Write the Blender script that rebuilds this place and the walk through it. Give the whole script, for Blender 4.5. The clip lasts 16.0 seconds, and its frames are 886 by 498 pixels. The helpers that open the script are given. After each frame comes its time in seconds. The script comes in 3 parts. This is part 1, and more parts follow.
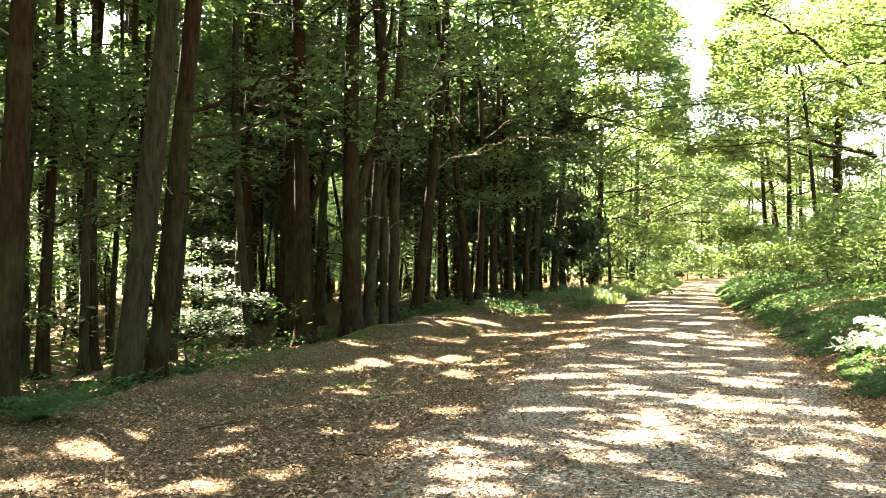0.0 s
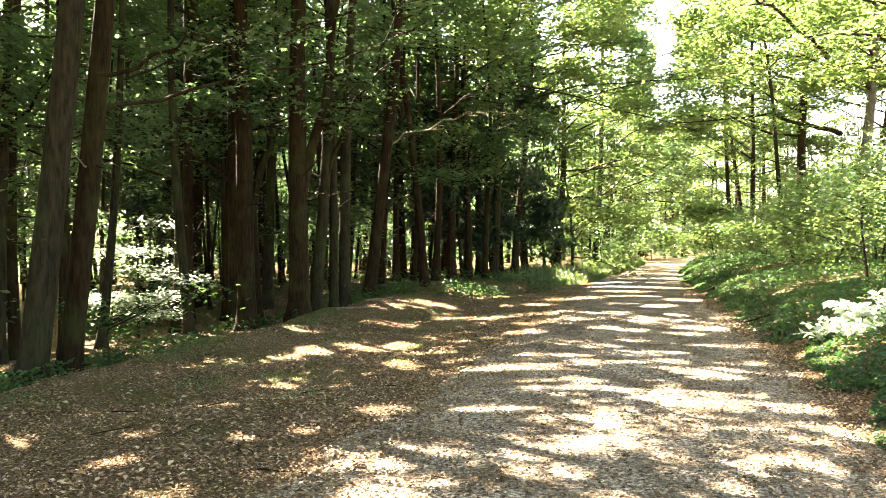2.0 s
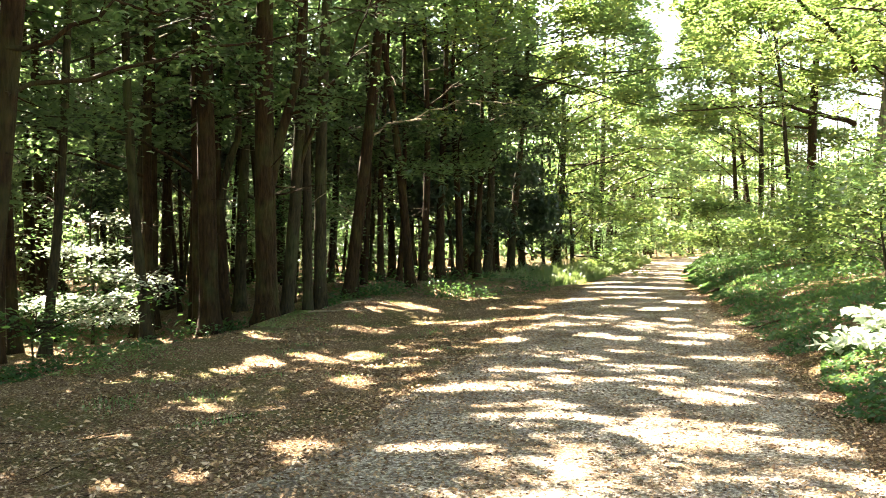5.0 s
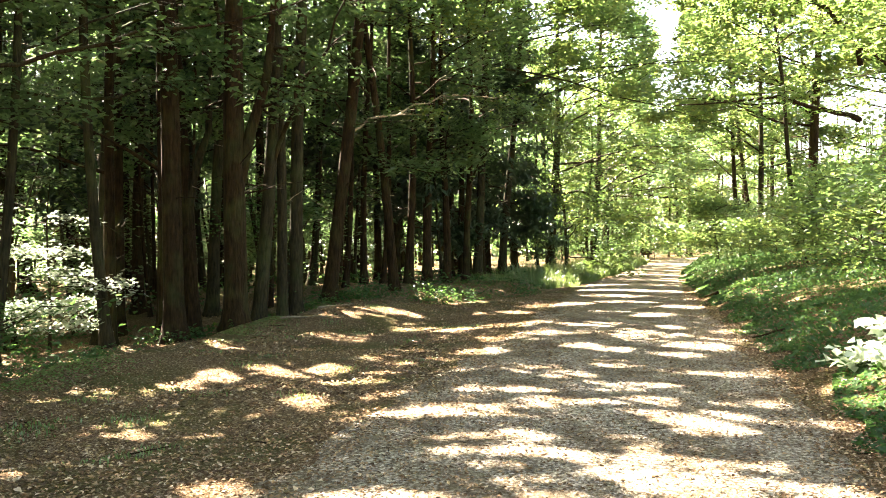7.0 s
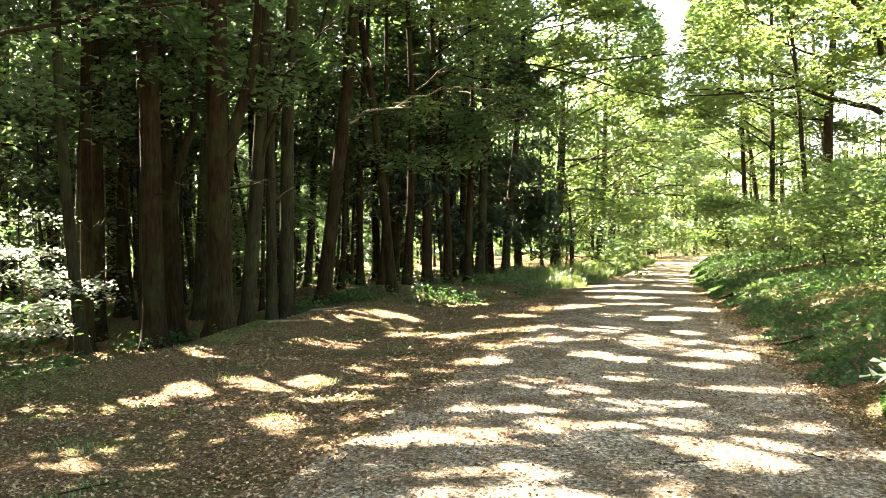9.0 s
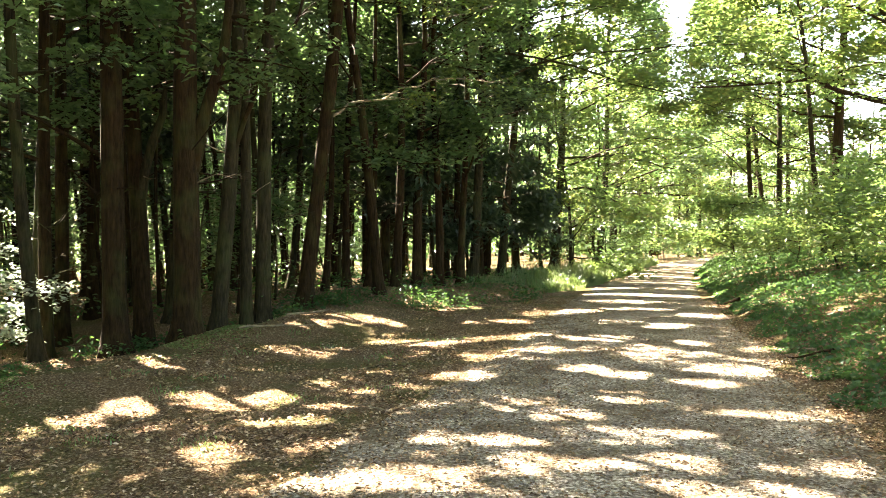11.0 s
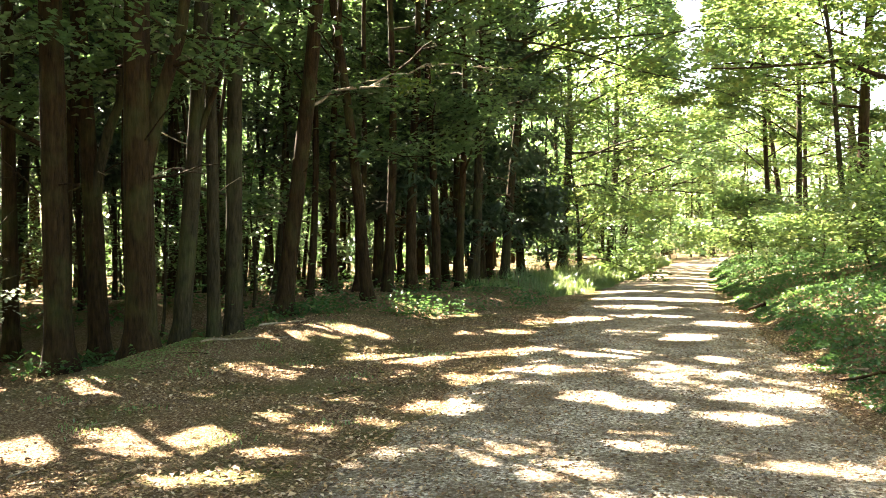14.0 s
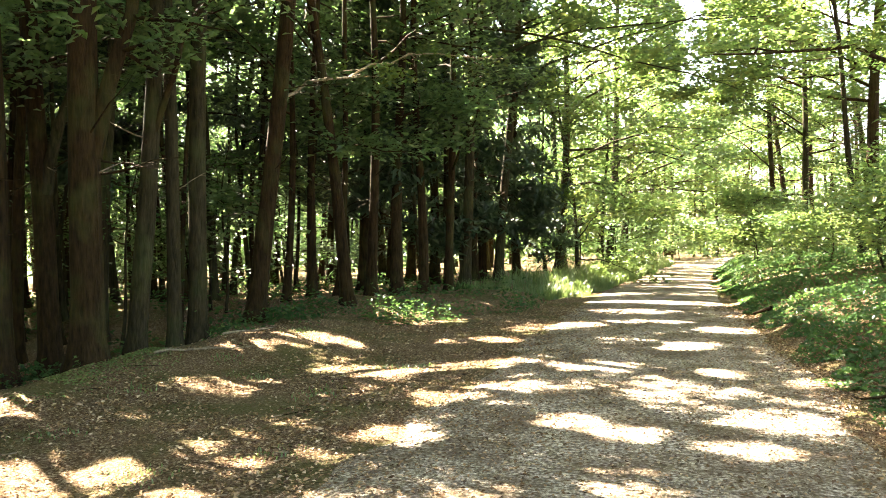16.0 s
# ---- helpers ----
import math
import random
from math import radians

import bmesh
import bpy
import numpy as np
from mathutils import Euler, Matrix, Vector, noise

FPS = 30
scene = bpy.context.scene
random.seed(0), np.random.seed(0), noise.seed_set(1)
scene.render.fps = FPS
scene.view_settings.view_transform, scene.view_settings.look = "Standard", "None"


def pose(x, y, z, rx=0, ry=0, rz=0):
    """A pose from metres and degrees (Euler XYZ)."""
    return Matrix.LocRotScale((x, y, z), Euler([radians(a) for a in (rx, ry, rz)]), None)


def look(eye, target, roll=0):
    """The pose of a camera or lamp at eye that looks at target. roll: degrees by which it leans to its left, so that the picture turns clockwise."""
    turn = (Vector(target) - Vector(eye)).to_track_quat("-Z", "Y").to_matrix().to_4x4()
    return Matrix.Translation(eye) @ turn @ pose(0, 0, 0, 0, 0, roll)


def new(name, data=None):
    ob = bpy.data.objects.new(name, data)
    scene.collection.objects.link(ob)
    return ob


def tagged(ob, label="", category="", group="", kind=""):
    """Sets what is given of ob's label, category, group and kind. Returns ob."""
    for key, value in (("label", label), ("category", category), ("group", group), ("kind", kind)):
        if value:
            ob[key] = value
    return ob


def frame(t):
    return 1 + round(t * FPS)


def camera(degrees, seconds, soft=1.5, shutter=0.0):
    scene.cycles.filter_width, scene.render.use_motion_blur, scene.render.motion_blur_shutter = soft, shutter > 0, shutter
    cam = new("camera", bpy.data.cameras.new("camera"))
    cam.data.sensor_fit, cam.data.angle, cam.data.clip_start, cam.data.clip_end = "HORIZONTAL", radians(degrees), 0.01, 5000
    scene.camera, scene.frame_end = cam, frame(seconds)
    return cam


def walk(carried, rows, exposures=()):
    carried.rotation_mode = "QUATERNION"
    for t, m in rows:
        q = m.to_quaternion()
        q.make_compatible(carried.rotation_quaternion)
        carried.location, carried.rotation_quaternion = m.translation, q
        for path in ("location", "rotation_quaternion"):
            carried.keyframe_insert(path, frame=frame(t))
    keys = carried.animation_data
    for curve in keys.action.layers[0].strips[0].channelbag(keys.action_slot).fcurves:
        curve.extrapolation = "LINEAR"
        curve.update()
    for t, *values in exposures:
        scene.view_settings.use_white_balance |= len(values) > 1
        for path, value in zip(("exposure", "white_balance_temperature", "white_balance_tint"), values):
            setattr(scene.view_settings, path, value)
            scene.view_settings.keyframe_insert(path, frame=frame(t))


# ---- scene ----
cam = camera(55.7, 16.0, soft=1.0)
STOPS, KELVIN, TINT = 4.56, 7500, 12
METRES, EYE, TILT, LEAN, TURN = 8.8, 1.5, 0.8, 0.0, 17.3
ROWS = [
    (0.0, 0.0, 0.0, 0.0, 0.0, 0.0, -0.0),
    (0.5, 0.0079, 0.0247, -0.0012, -0.9, -0.09, 0.01),
    (1.0, 0.0239, 0.0517, 0.0009, -1.39, -0.19, -0.31),
    (1.5, 0.0323, 0.0795, -0.0008, -1.79, -1.31, -0.16),
    (2.0, 0.0374, 0.1108, -0.0003, -2.27, -1.4, -0.05),
    (2.5, 0.0507, 0.1401, -0.0019, -2.19, -1.41, -0.17),
    (3.0, 0.0625, 0.164, -0.0007, -2.02, -1.41, -0.36),
    (5.5, 0.1232, 0.3079, -0.0044, -1.71, -1.55, 0.06),
    (6.0, 0.1386, 0.3392, -0.0037, -1.95, -1.54, -0.24),
    (6.5, 0.1494, 0.3611, -0.0033, -1.9, -1.51, -0.16),
    (7.0, 0.1507, 0.393, -0.0027, -1.83, -1.54, -0.02),
    (7.5, 0.1516, 0.418, -0.004, -2.0, -1.5, -0.03),
    (8.0, 0.1597, 0.4498, -0.0036, -1.73, -1.57, -0.34),
    (8.5, 0.1655, 0.4751, -0.0047, -1.68, -1.52, -0.14),
    (9.0, 0.1666, 0.5082, -0.0048, -1.54, -1.6, 0.07),
    (11.5, 0.2104, 0.6662, -0.0077, -1.34, -1.61, -0.29),
    (12.0, 0.2145, 0.6986, -0.0099, -1.28, -1.57, -0.06),
    (12.5, 0.2175, 0.7304, -0.0095, -1.2, -1.61, 0.15),
    (13.0, 0.2306, 0.7631, -0.0096, -0.92, -1.6, -0.29),
    (13.5, 0.2401, 0.7888, -0.01, -0.85, -1.56, -0.15),
    (14.0, 0.2441, 0.8248, -0.0095, -0.7, -1.59, 0.09),
    (14.5, 0.2537, 0.8552, -0.0113, -0.62, -1.55, 0.29),
    (15.0, 0.2679, 0.8805, -0.0098, -0.4, -1.55, -0.2),
    (15.5, 0.2761, 0.9133, -0.0113, -0.29, -1.55, -0.02),
    (16.0, 0.2885, 0.9468, -0.0126, -0.45, -1.53, 0.3),
]
walk(cam, [(t, pose(0, 0, EYE, TILT, LEAN, TURN) @ pose(METRES * x, METRES * y, METRES * z, 90 + pitch, roll, yaw)) for t, x, y, z, yaw, pitch, roll in ROWS],
     [(0.0, STOPS + 0.08, KELVIN, TINT), (3.0, STOPS, KELVIN, TINT), (9.0, STOPS, KELVIN, TINT), (12.0, STOPS + 0.06, KELVIN, TINT), (16.0, STOPS + 0.22, KELVIN, TINT)])

# ---- light ----
SUN_AZ, SUN_EL = 56.0, 50.0          # degrees left of the way walked, degrees above the horizon
S = Vector((-math.sin(radians(SUN_AZ)) * math.cos(radians(SUN_EL)), math.cos(radians(SUN_AZ)) * math.cos(radians(SUN_EL)), math.sin(radians(SUN_EL))))
world = bpy.data.worlds.new("sky")
scene.world = world
world.use_nodes = True
wn = world.node_tree
sky = wn.nodes.new("ShaderNodeTexSky")
sky.sky_type = "NISHITA"
sky.sun_disc = False
sky.sun_elevation = radians(SUN_EL)
sky.sun_rotation = radians(-SUN_AZ)
sky.dust_density = 3.0
wn.nodes["Background"].inputs[1].default_value = 0.05
wn.links.new(sky.outputs[0], wn.nodes["Background"].inputs[0])
sun_data = bpy.data.lights.new("sun", "SUN")
sun_data.energy, sun_data.angle, sun_data.color = 5.0, radians(0.55), (1.0, 0.96, 0.89)
sun = new("sun", sun_data)
sun.matrix_world = look((0, 0, 40), Vector((0, 0, 40)) - S)

rng = np.random.default_rng(7)


# ---- materials ----
def material(name):
    m = bpy.data.materials.new(name)
    m.use_nodes = True
    return m, m.node_tree, m.node_tree.nodes["Principled BSDF"]


def node(nt, kind, **inputs):
    n = nt.nodes.new(kind)
    for key, value in inputs.items():
        n.inputs[key.replace("_", " ")].default_value = value
    return n


def ramp(nt, source, stops):
    r = nt.nodes.new("ShaderNodeValToRGB")
    while len(r.color_ramp.elements) < len(stops):
        r.color_ramp.elements.new(0.5)
    for e, (pos, col) in zip(r.color_ramp.elements, stops):
        e.position, e.color = pos, (*col, 1)
    nt.links.new(source, r.inputs[0])
    return r.outputs[0]


def mixed(nt, fac, a, b):
    m = nt.nodes.new("ShaderNodeMix")
    m.data_type = "RGBA"
    for socket, value in ((m.inputs[0], fac), (m.inputs[6], a), (m.inputs[7], b)):
        if isinstance(value, (float, int, tuple)):
            socket.default_value = value if not isinstance(value, tuple) else (*value, 1)
        else:
            nt.links.new(value, socket)
    return m.outputs[2]


def coords(nt, scale=(1, 1, 1)):
    tc = nt.nodes.new("ShaderNodeNewGeometry")
    mp = nt.nodes.new("ShaderNodeMapping")
    mp.inputs["Scale"].default_value = scale
    nt.links.new(tc.outputs["Position"], mp.inputs[0])
    return mp.outputs[0]


def noise_tex(nt, vec, scale, detail=6.0, rough=0.6):
    n = node(nt, "ShaderNodeTexNoise", Scale=scale, Detail=detail, Roughness=rough)
    nt.links.new(vec, n.inputs["Vector"])
    return n.outputs[0]


def bump(nt, height, strength, distance, normal=None):
    b = node(nt, "ShaderNodeBump", Strength=strength, Distance=distance)
    nt.links.new(height, b.inputs["Height"])
    if normal:
        nt.links.new(normal, b.inputs["Normal"])
    return b.outputs[0]


def bark_material(name, dark, light, moss=0.4):
    m, nt, p = material(name)
    v = coords(nt, (9, 9, 1.6))
    ridge = noise_tex(nt, v, 2.2, 8, 0.65)
    big = noise_tex(nt, coords(nt), 1.3, 3)
    col = ramp(nt, ridge, [(0.3, dark), (0.7, light)])
    green = ramp(nt, big, [(0.5, (0, 0, 0)), (0.75, (moss, moss, moss))])
    col = mixed(nt, green, col, (0.06, 0.075, 0.025))
    nt.links.new(col, p.inputs["Base Color"])
    p.inputs["Roughness"].default_value = 0.9
    p.inputs["Specular IOR Level"].default_value = 0.08
    nt.links.new(bump(nt, ridge, 1.0, 0.03), p.inputs["Normal"])
    return m


def leaf_material(name, stops, through_stops, gloss=0.05, share=0.5):
    m, nt, p = material(name)
    nt.nodes.remove(p)
    out = nt.nodes["Material Output"]
    g = nt.nodes.new("ShaderNodeNewGeometry")
    branch = nt.nodes.new("ShaderNodeMapRange")
    branch.inputs[1].default_value, branch.inputs[2].default_value = 0.3, 0.7
    nt.links.new(noise_tex(nt, coords(nt), 0.75, 3.0), branch.inputs[0])
    tone = mixed(nt, 0.42, branch.outputs[0], g.outputs["Random Per Island"])
    col = ramp(nt, tone, stops)
    col2 = ramp(nt, tone, through_stops)
    d = nt.nodes.new("ShaderNodeBsdfDiffuse")
    t = nt.nodes.new("ShaderNodeBsdfTranslucent")
    nt.links.new(col, d.inputs[0])
    nt.links.new(col2, t.inputs[0])
    mix = nt.nodes.new("ShaderNodeMixShader")
    mix.inputs[0].default_value = share
    nt.links.new(d.outputs[0], mix.inputs[1])
    nt.links.new(t.outputs[0], mix.inputs[2])
    gl = node(nt, "ShaderNodeBsdfGlossy", Roughness=0.32)
    mix2 = nt.nodes.new("ShaderNodeMixShader")
    mix2.inputs[0].default_value = gloss
    nt.links.new(mix.outputs[0], mix2.inputs[1])
    nt.links.new(gl.outputs[0], mix2.inputs[2])
    nt.links.new(mix2.outputs[0], out.inputs[0])
    return m


def plain_material(name, stops, rough=0.85, scale=14.0):
    """A dry, grainy surface whose tint differs from piece to piece."""
    m, nt, p = material(name)
    g = nt.nodes.new("ShaderNodeNewGeometry")
    col = ramp(nt, g.outputs["Random Per Island"], stops)
    grain = noise_tex(nt, coords(nt), scale)
    col = mixed(nt, ramp(nt, grain, [(0.3, (0, 0, 0)), (0.8, (0.35, 0.35, 0.35))]), col, (0.06, 0.045, 0.03))
    nt.links.new(col, p.inputs["Base Color"])
    p.inputs["Roughness"].default_value = rough
    p.inputs["Specular IOR Level"].default_value = 0.15
    return m


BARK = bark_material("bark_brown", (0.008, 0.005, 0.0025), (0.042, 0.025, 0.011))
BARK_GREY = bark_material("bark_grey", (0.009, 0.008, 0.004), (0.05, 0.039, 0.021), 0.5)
BARK_PALE = bark_material("bark_pale", (0.05, 0.04, 0.03), (0.26, 0.22, 0.17), 0.15)
DEADWOOD = bark_material("dead_wood", (0.1, 0.075, 0.05), (0.38, 0.3, 0.21), 0.05)
LEAF = leaf_material("leaf_oak", [(0, (0.028, 0.06, 0.014)), (0.5, (0.06, 0.1, 0.02)), (1, (0.125, 0.15, 0.033))],
                     [(0, (0.075, 0.15, 0.04)), (0.5, (0.17, 0.26, 0.065)), (0.93, (0.33, 0.355, 0.095)), (1, (0.38, 0.3, 0.1))], 0.035, 0.5)
LEAF_WOOD = leaf_material("leaf_wood", [(0, (0.025, 0.055, 0.018)), (0.6, (0.055, 0.1, 0.028)), (1, (0.13, 0.165, 0.055))],
                          [(0, (0.08, 0.16, 0.05)), (0.6, (0.16, 0.27, 0.085)), (1, (0.33, 0.39, 0.16))], 0.07, 0.5)
NEEDLE = leaf_material("needle_dark", [(0, (0.012, 0.03, 0.014)), (1, (0.04, 0.07, 0.03))],
                       [(0, (0.02, 0.05, 0.02)), (1, (0.06, 0.1, 0.03))], 0.06, 0.3)
LEAF_COVER = leaf_material("leaf_cover", [(0, (0.02, 0.05, 0.02)), (0.6, (0.042, 0.088, 0.032)), (1, (0.11, 0.155, 0.05))],
                           [(0, (0.05, 0.12, 0.03)), (0.6, (0.1, 0.2, 0.045)), (1, (0.21, 0.3, 0.075))], 0.02, 0.4)
# green leaves whitened in base colour to look overexposed by the sun
LEAF_GLARE = leaf_material("leaf_glare", [(0, (0.2, 0.25, 0.16)), (0.6, (0.32, 0.37, 0.28)), (1, (0.46, 0.5, 0.42))],
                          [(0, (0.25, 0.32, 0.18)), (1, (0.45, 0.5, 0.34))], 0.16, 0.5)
GRASS = leaf_material("grass_blade", [(0, (0.06, 0.11, 0.03)), (0.7, (0.11, 0.17, 0.05)), (1, (0.25, 0.23, 0.1))],
                      [(0, (0.12, 0.22, 0.05)), (1, (0.3, 0.36, 0.1))], 0.06, 0.4)
LITTER = plain_material("leaf_litter", [(0, (0.055, 0.03, 0.015)), (0.35, (0.145, 0.082, 0.04)), (0.75, (0.36, 0.225, 0.12)), (1, (0.54, 0.41, 0.27))])
STONE = plain_material("pebble_stone", [(0, (0.09, 0.07, 0.05)), (0.6, (0.2, 0.165, 0.12)), (1, (0.36, 0.31, 0.24))])


def ground_material():
    m, nt, p = material("forest_soil")
    v = coords(nt)
    fine, mid, big = noise_tex(nt, v, 38, 8, 0.7), noise_tex(nt, v, 5, 6), noise_tex(nt, v, 0.7, 4)
    col = ramp(nt, fine, [(0.34, (0.02, 0.013, 0.007)), (0.5, (0.13, 0.076, 0.037)), (0.66, (0.5, 0.39, 0.26))])
    col = mixed(nt, ramp(nt, mid, [(0.35, (0, 0, 0)), (0.7, (0.5, 0.5, 0.5))]), col, (0.115, 0.062, 0.03))
    col = mixed(nt, ramp(nt, big, [(0.47, (0, 0, 0)), (0.62, (0.65, 0.65, 0.65))]), col, (0.07, 0.075, 0.02))
    sep = nt.nodes.new("ShaderNodeSeparateXYZ")
    nt.links.new(v, sep.inputs[0])
    beyond = nt.nodes.new("ShaderNodeMapRange")
    beyond.inputs[1].default_value, beyond.inputs[2].default_value = -33.0, -37.0
    nt.links.new(sep.outputs[0], beyond.inputs[0])
    meadow = ramp(nt, mid, [(0.3, (0.1, 0.16, 0.04)), (0.7, (0.22, 0.28, 0.09))])
    col = mixed(nt, beyond.outputs[0], col, meadow)
    nt.links.new(col, p.inputs["Base Color"])
    p.inputs["Roughness"].default_value = 0.95
    p.inputs["Specular IOR Level"].default_value = 0.1
    nt.links.new(bump(nt, fine, 1.0, 0.04, bump(nt, mid, 1.0, 0.1)), p.inputs["Normal"])
    return m


def road_material():
    m, nt, p = material("gravel_track")
    v = coords(nt)
    vor = node(nt, "ShaderNodeTexVoronoi", Scale=42.0)
    nt.links.new(v, vor.inputs["Vector"])
    fine, mid = noise_tex(nt, v, 30, 8, 0.7), noise_tex(nt, v, 1.6, 5)
    col = ramp(nt, fine, [(0.35, (0.022, 0.016, 0.01)), (0.5, (0.2, 0.15, 0.1)), (0.64, (0.66, 0.58, 0.46))])
    col = mixed(nt, ramp(nt, vor.outputs["Distance"], [(0.1, (0.45, 0.45, 0.45)), (0.5, (0, 0, 0))]), col, (0.36, 0.34, 0.31))
    col = mixed(nt, ramp(nt, mid, [(0.42, (0, 0, 0)), (0.6, (0.7, 0.7, 0.7))]), col, (0.09, 0.058, 0.03))
    nt.links.new(col, p.inputs["Base Color"])
    p.inputs["Roughness"].default_value = 0.92
    p.inputs["Specular IOR Level"].default_value = 0.12
    nt.links.new(bump(nt, vor.outputs["Distance"], 0.7, 0.016, bump(nt, fine, 0.9, 0.035)), p.inputs["Normal"])
    return m


SOIL, TRACK = ground_material(), road_material()


# ---- mesh helpers ----
def mesh_of(name, verts, faces, mat, smooth=False):
    """A mesh from an n x 3 array and an m x k array of corners."""
    verts, faces = np.asarray(verts, np.float32), np.asarray(faces, np.int32)
    me = bpy.data.meshes.new(name)
    k = faces.shape[1]
    me.vertices.add(len(verts))
    me.vertices.foreach_set("co", verts.ravel())
    me.loops.add(faces.size)
    me.loops.foreach_set("vertex_index", faces.ravel())
    me.polygons.add(len(faces))
    me.polygons.foreach_set("loop_start", np.arange(0, faces.size, k, dtype=np.int32))
    me.polygons.foreach_set("use_smooth", np.full(len(faces), smooth))
    me.update(calc_edges=True)
    me.validate()
    me.materials.append(mat)
    return me


def part(name, mesh, parent, label=""):
    ob = new(name, mesh)
    ob.parent = parent
    return tagged(ob, label)


def tube(path, radii, sides=8, rough=0.0):
    """Rings of corners and quads along a path, its end closed to a point."""
    path, radii = np.asarray(path, float), np.asarray(radii, float)
    along = np.gradient(path, axis=0)
    along /= np.linalg.norm(along, axis=1)[:, None] + 1e-9
    ref = np.array([1.0, 0, 0]) if abs(along[0, 2]) > 0.7 else np.array([0, 0, 1.0])
    a = np.cross(along, ref)
    a /= np.linalg.norm(a, axis=1)[:, None] + 1e-9
    b = np.cross(along, a)
    ang = np.linspace(0, 2 * math.pi, sides, endpoint=False)
    r = radii[:, None] * (1 + rough * rng.normal(size=(len(path), sides)))
    ring = path[:, None] + r[..., None] * (np.cos(ang)[None, :, None] * a[:, None] + np.sin(ang)[None, :, None] * b[:, None])
    i, j = np.meshgrid(np.arange(len(path) - 1), np.arange(sides), indexing="ij")
    q = np.stack([i * sides + j, i * sides + (j + 1) % sides, (i + 1) * sides + (j + 1) % sides, (i + 1) * sides + j], -1)
    return ring.reshape(-1, 3), q.reshape(-1, 4)


def joined(pieces):
    vs, fs, n = [], [], 0
    for v, f in pieces:
        vs.append(v)
        fs.append(f + n)
        n += len(v)
    return np.concatenate(vs), np.concatenate(fs)


def leaves(points, size, up=0.5, slim=0.55, fold=0.12, droop=None, spray=None):
    """Leaf blades, each two triangles folded on the midrib, round the points given. spray: the number of the spray that each blade grows on."""
    n = len(points)
    nor = rng.normal(size=(n, 3))
    nor /= np.linalg.norm(nor, axis=1)[:, None]
    if spray is not None:
        lie = rng.normal(size=(int(spray.max()) + 1, 3)) if n else nor
        lie /= np.linalg.norm(lie, axis=1)[:, None]
        nor = nor * 0.42 + lie[spray] * 0.58 if n else nor
    nor = nor * (1 - up) + np.array([0, 0, up])
    nor /= np.linalg.norm(nor, axis=1)[:, None] + 1e-9
    way = np.cross(nor, rng.normal(size=(n, 3)))
    if droop is not None:
        way = way + np.array([0, 0, droop])
    way /= np.linalg.norm(way, axis=1)[:, None] + 1e-9
    side = np.cross(nor, way)
    length = size * rng.uniform(0.65, 1.3, (n, 1))
    w = length * slim / 2
    lift = nor * w * fold * 3
    v = np.stack([points - way * length / 2, points + side * w + lift - way * length * 0.05, points + way * length / 2, points - side * w + lift - way * length * 0.05], 1)
    k = np.arange(n)[:, None] * 4
    f = np.concatenate([k + np.array([0, 1, 2]), k + np.array([0, 2, 3])], 1)
    return v.reshape(-1, 3), f.reshape(-1, 3)


def wave(x, y, seed=0, n=9, low=0.25, high=2.2):
    """A smooth uneven field between about -1 and 1."""
    g = np.random.default_rng(100 + seed)
    total = 0
    for _ in range(n):
        f, a, ph = g.uniform(low, high), g.uniform(0, 2 * math.pi), g.uniform(0, 2 * math.pi)
        total = total + np.sin((x * math.cos(a) + y * math.sin(a)) * f * 2 + ph)
    return total / math.sqrt(n) / 1.2


# ---- the lie of the land ----
def right_edge(v):
    return np.interp(v, [-30, 6, 12, 22, 30, 40, 48, 56, 64, 72, 90], [1.9, 1.75, 1.62, 1.1, 0.65, 0.55, 0.75, 1.5, 2.9, 5.0, 11])


def left_edge(v):
    return np.interp(v, [-30, 6, 14, 22, 30, 40, 48, 56, 64, 72, 90], [-2.5, -2.5, -2.4, -2.5, -2.7, -2.1, -1.7, -1.2, -0.2, 1.6, 7.2])


def lip(v):
    return np.interp(v, [-20, 8, 12, 19, 22, 25, 32, 40, 60], [-6.4, -6.9, -7.3, -7.6, -6.4, -4.4, -3.0, -2.2, -1.4])


def height(u, v):
    u, v = np.asarray(u, float), np.asarray(v, float)
    e, l = right_edge(v), lip(v)
    far_bank = np.clip((v - 19) / 5, 0, 1)
    right = np.clip(u - e, 0, None)
    z = 0.5 * (1 - np.exp(-right / 1.2)) + 0.1 * np.clip(right, 0, 9)
    left = np.clip(-1.8 - u, 0, None)
    dip = -0.22 * np.clip(left / 3.2, 0, 1) + 0.1 * np.clip((left - 3.6) / 1.6, 0, 1)
    z = z + dip * (1 - far_bank * 0.7)
    past = np.clip(l - u, 0, None)
    z = z - (1 - far_bank) * (0.45 * (1 - np.exp(-past / 0.9))) + far_bank * 0.32 * (1 - np.exp(-past / 1.0))
    z = z - 0.035 * np.clip(past - 2, 0, 40)
    z = z + 0.22 * np.exp(-((u + 6.2) ** 2 / 1.6 + (v - 21.3) ** 2 / 3.0))
    off = np.clip(np.maximum(u - e, left_edge(v) - u), 0, 1.5) / 1.5
    z = z + 0.05 * wave(u, v, 1, 9, 0.3, 1.3) * off + 0.012 * wave(u, v, 2, 9, 1.5, 4.0) * (0.35 + off)
    return z


def ground_sheet():
    us = np.concatenate([-np.geomspace(600, 13, 40), np.arange(-12.6, 4, 0.13), np.geomspace(4.2, 600, 44)])
    vs = np.concatenate([-np.geomspace(600, 2.5, 26), np.arange(-2, 30, 0.16), np.geomspace(30.3, 700, 60)])
    U, V = np.meshgrid(us, vs, indexing="ij")
    Z = height(U, V)
    i, j = np.meshgrid(np.arange(len(us) - 1), np.arange(len(vs) - 1), indexing="ij")
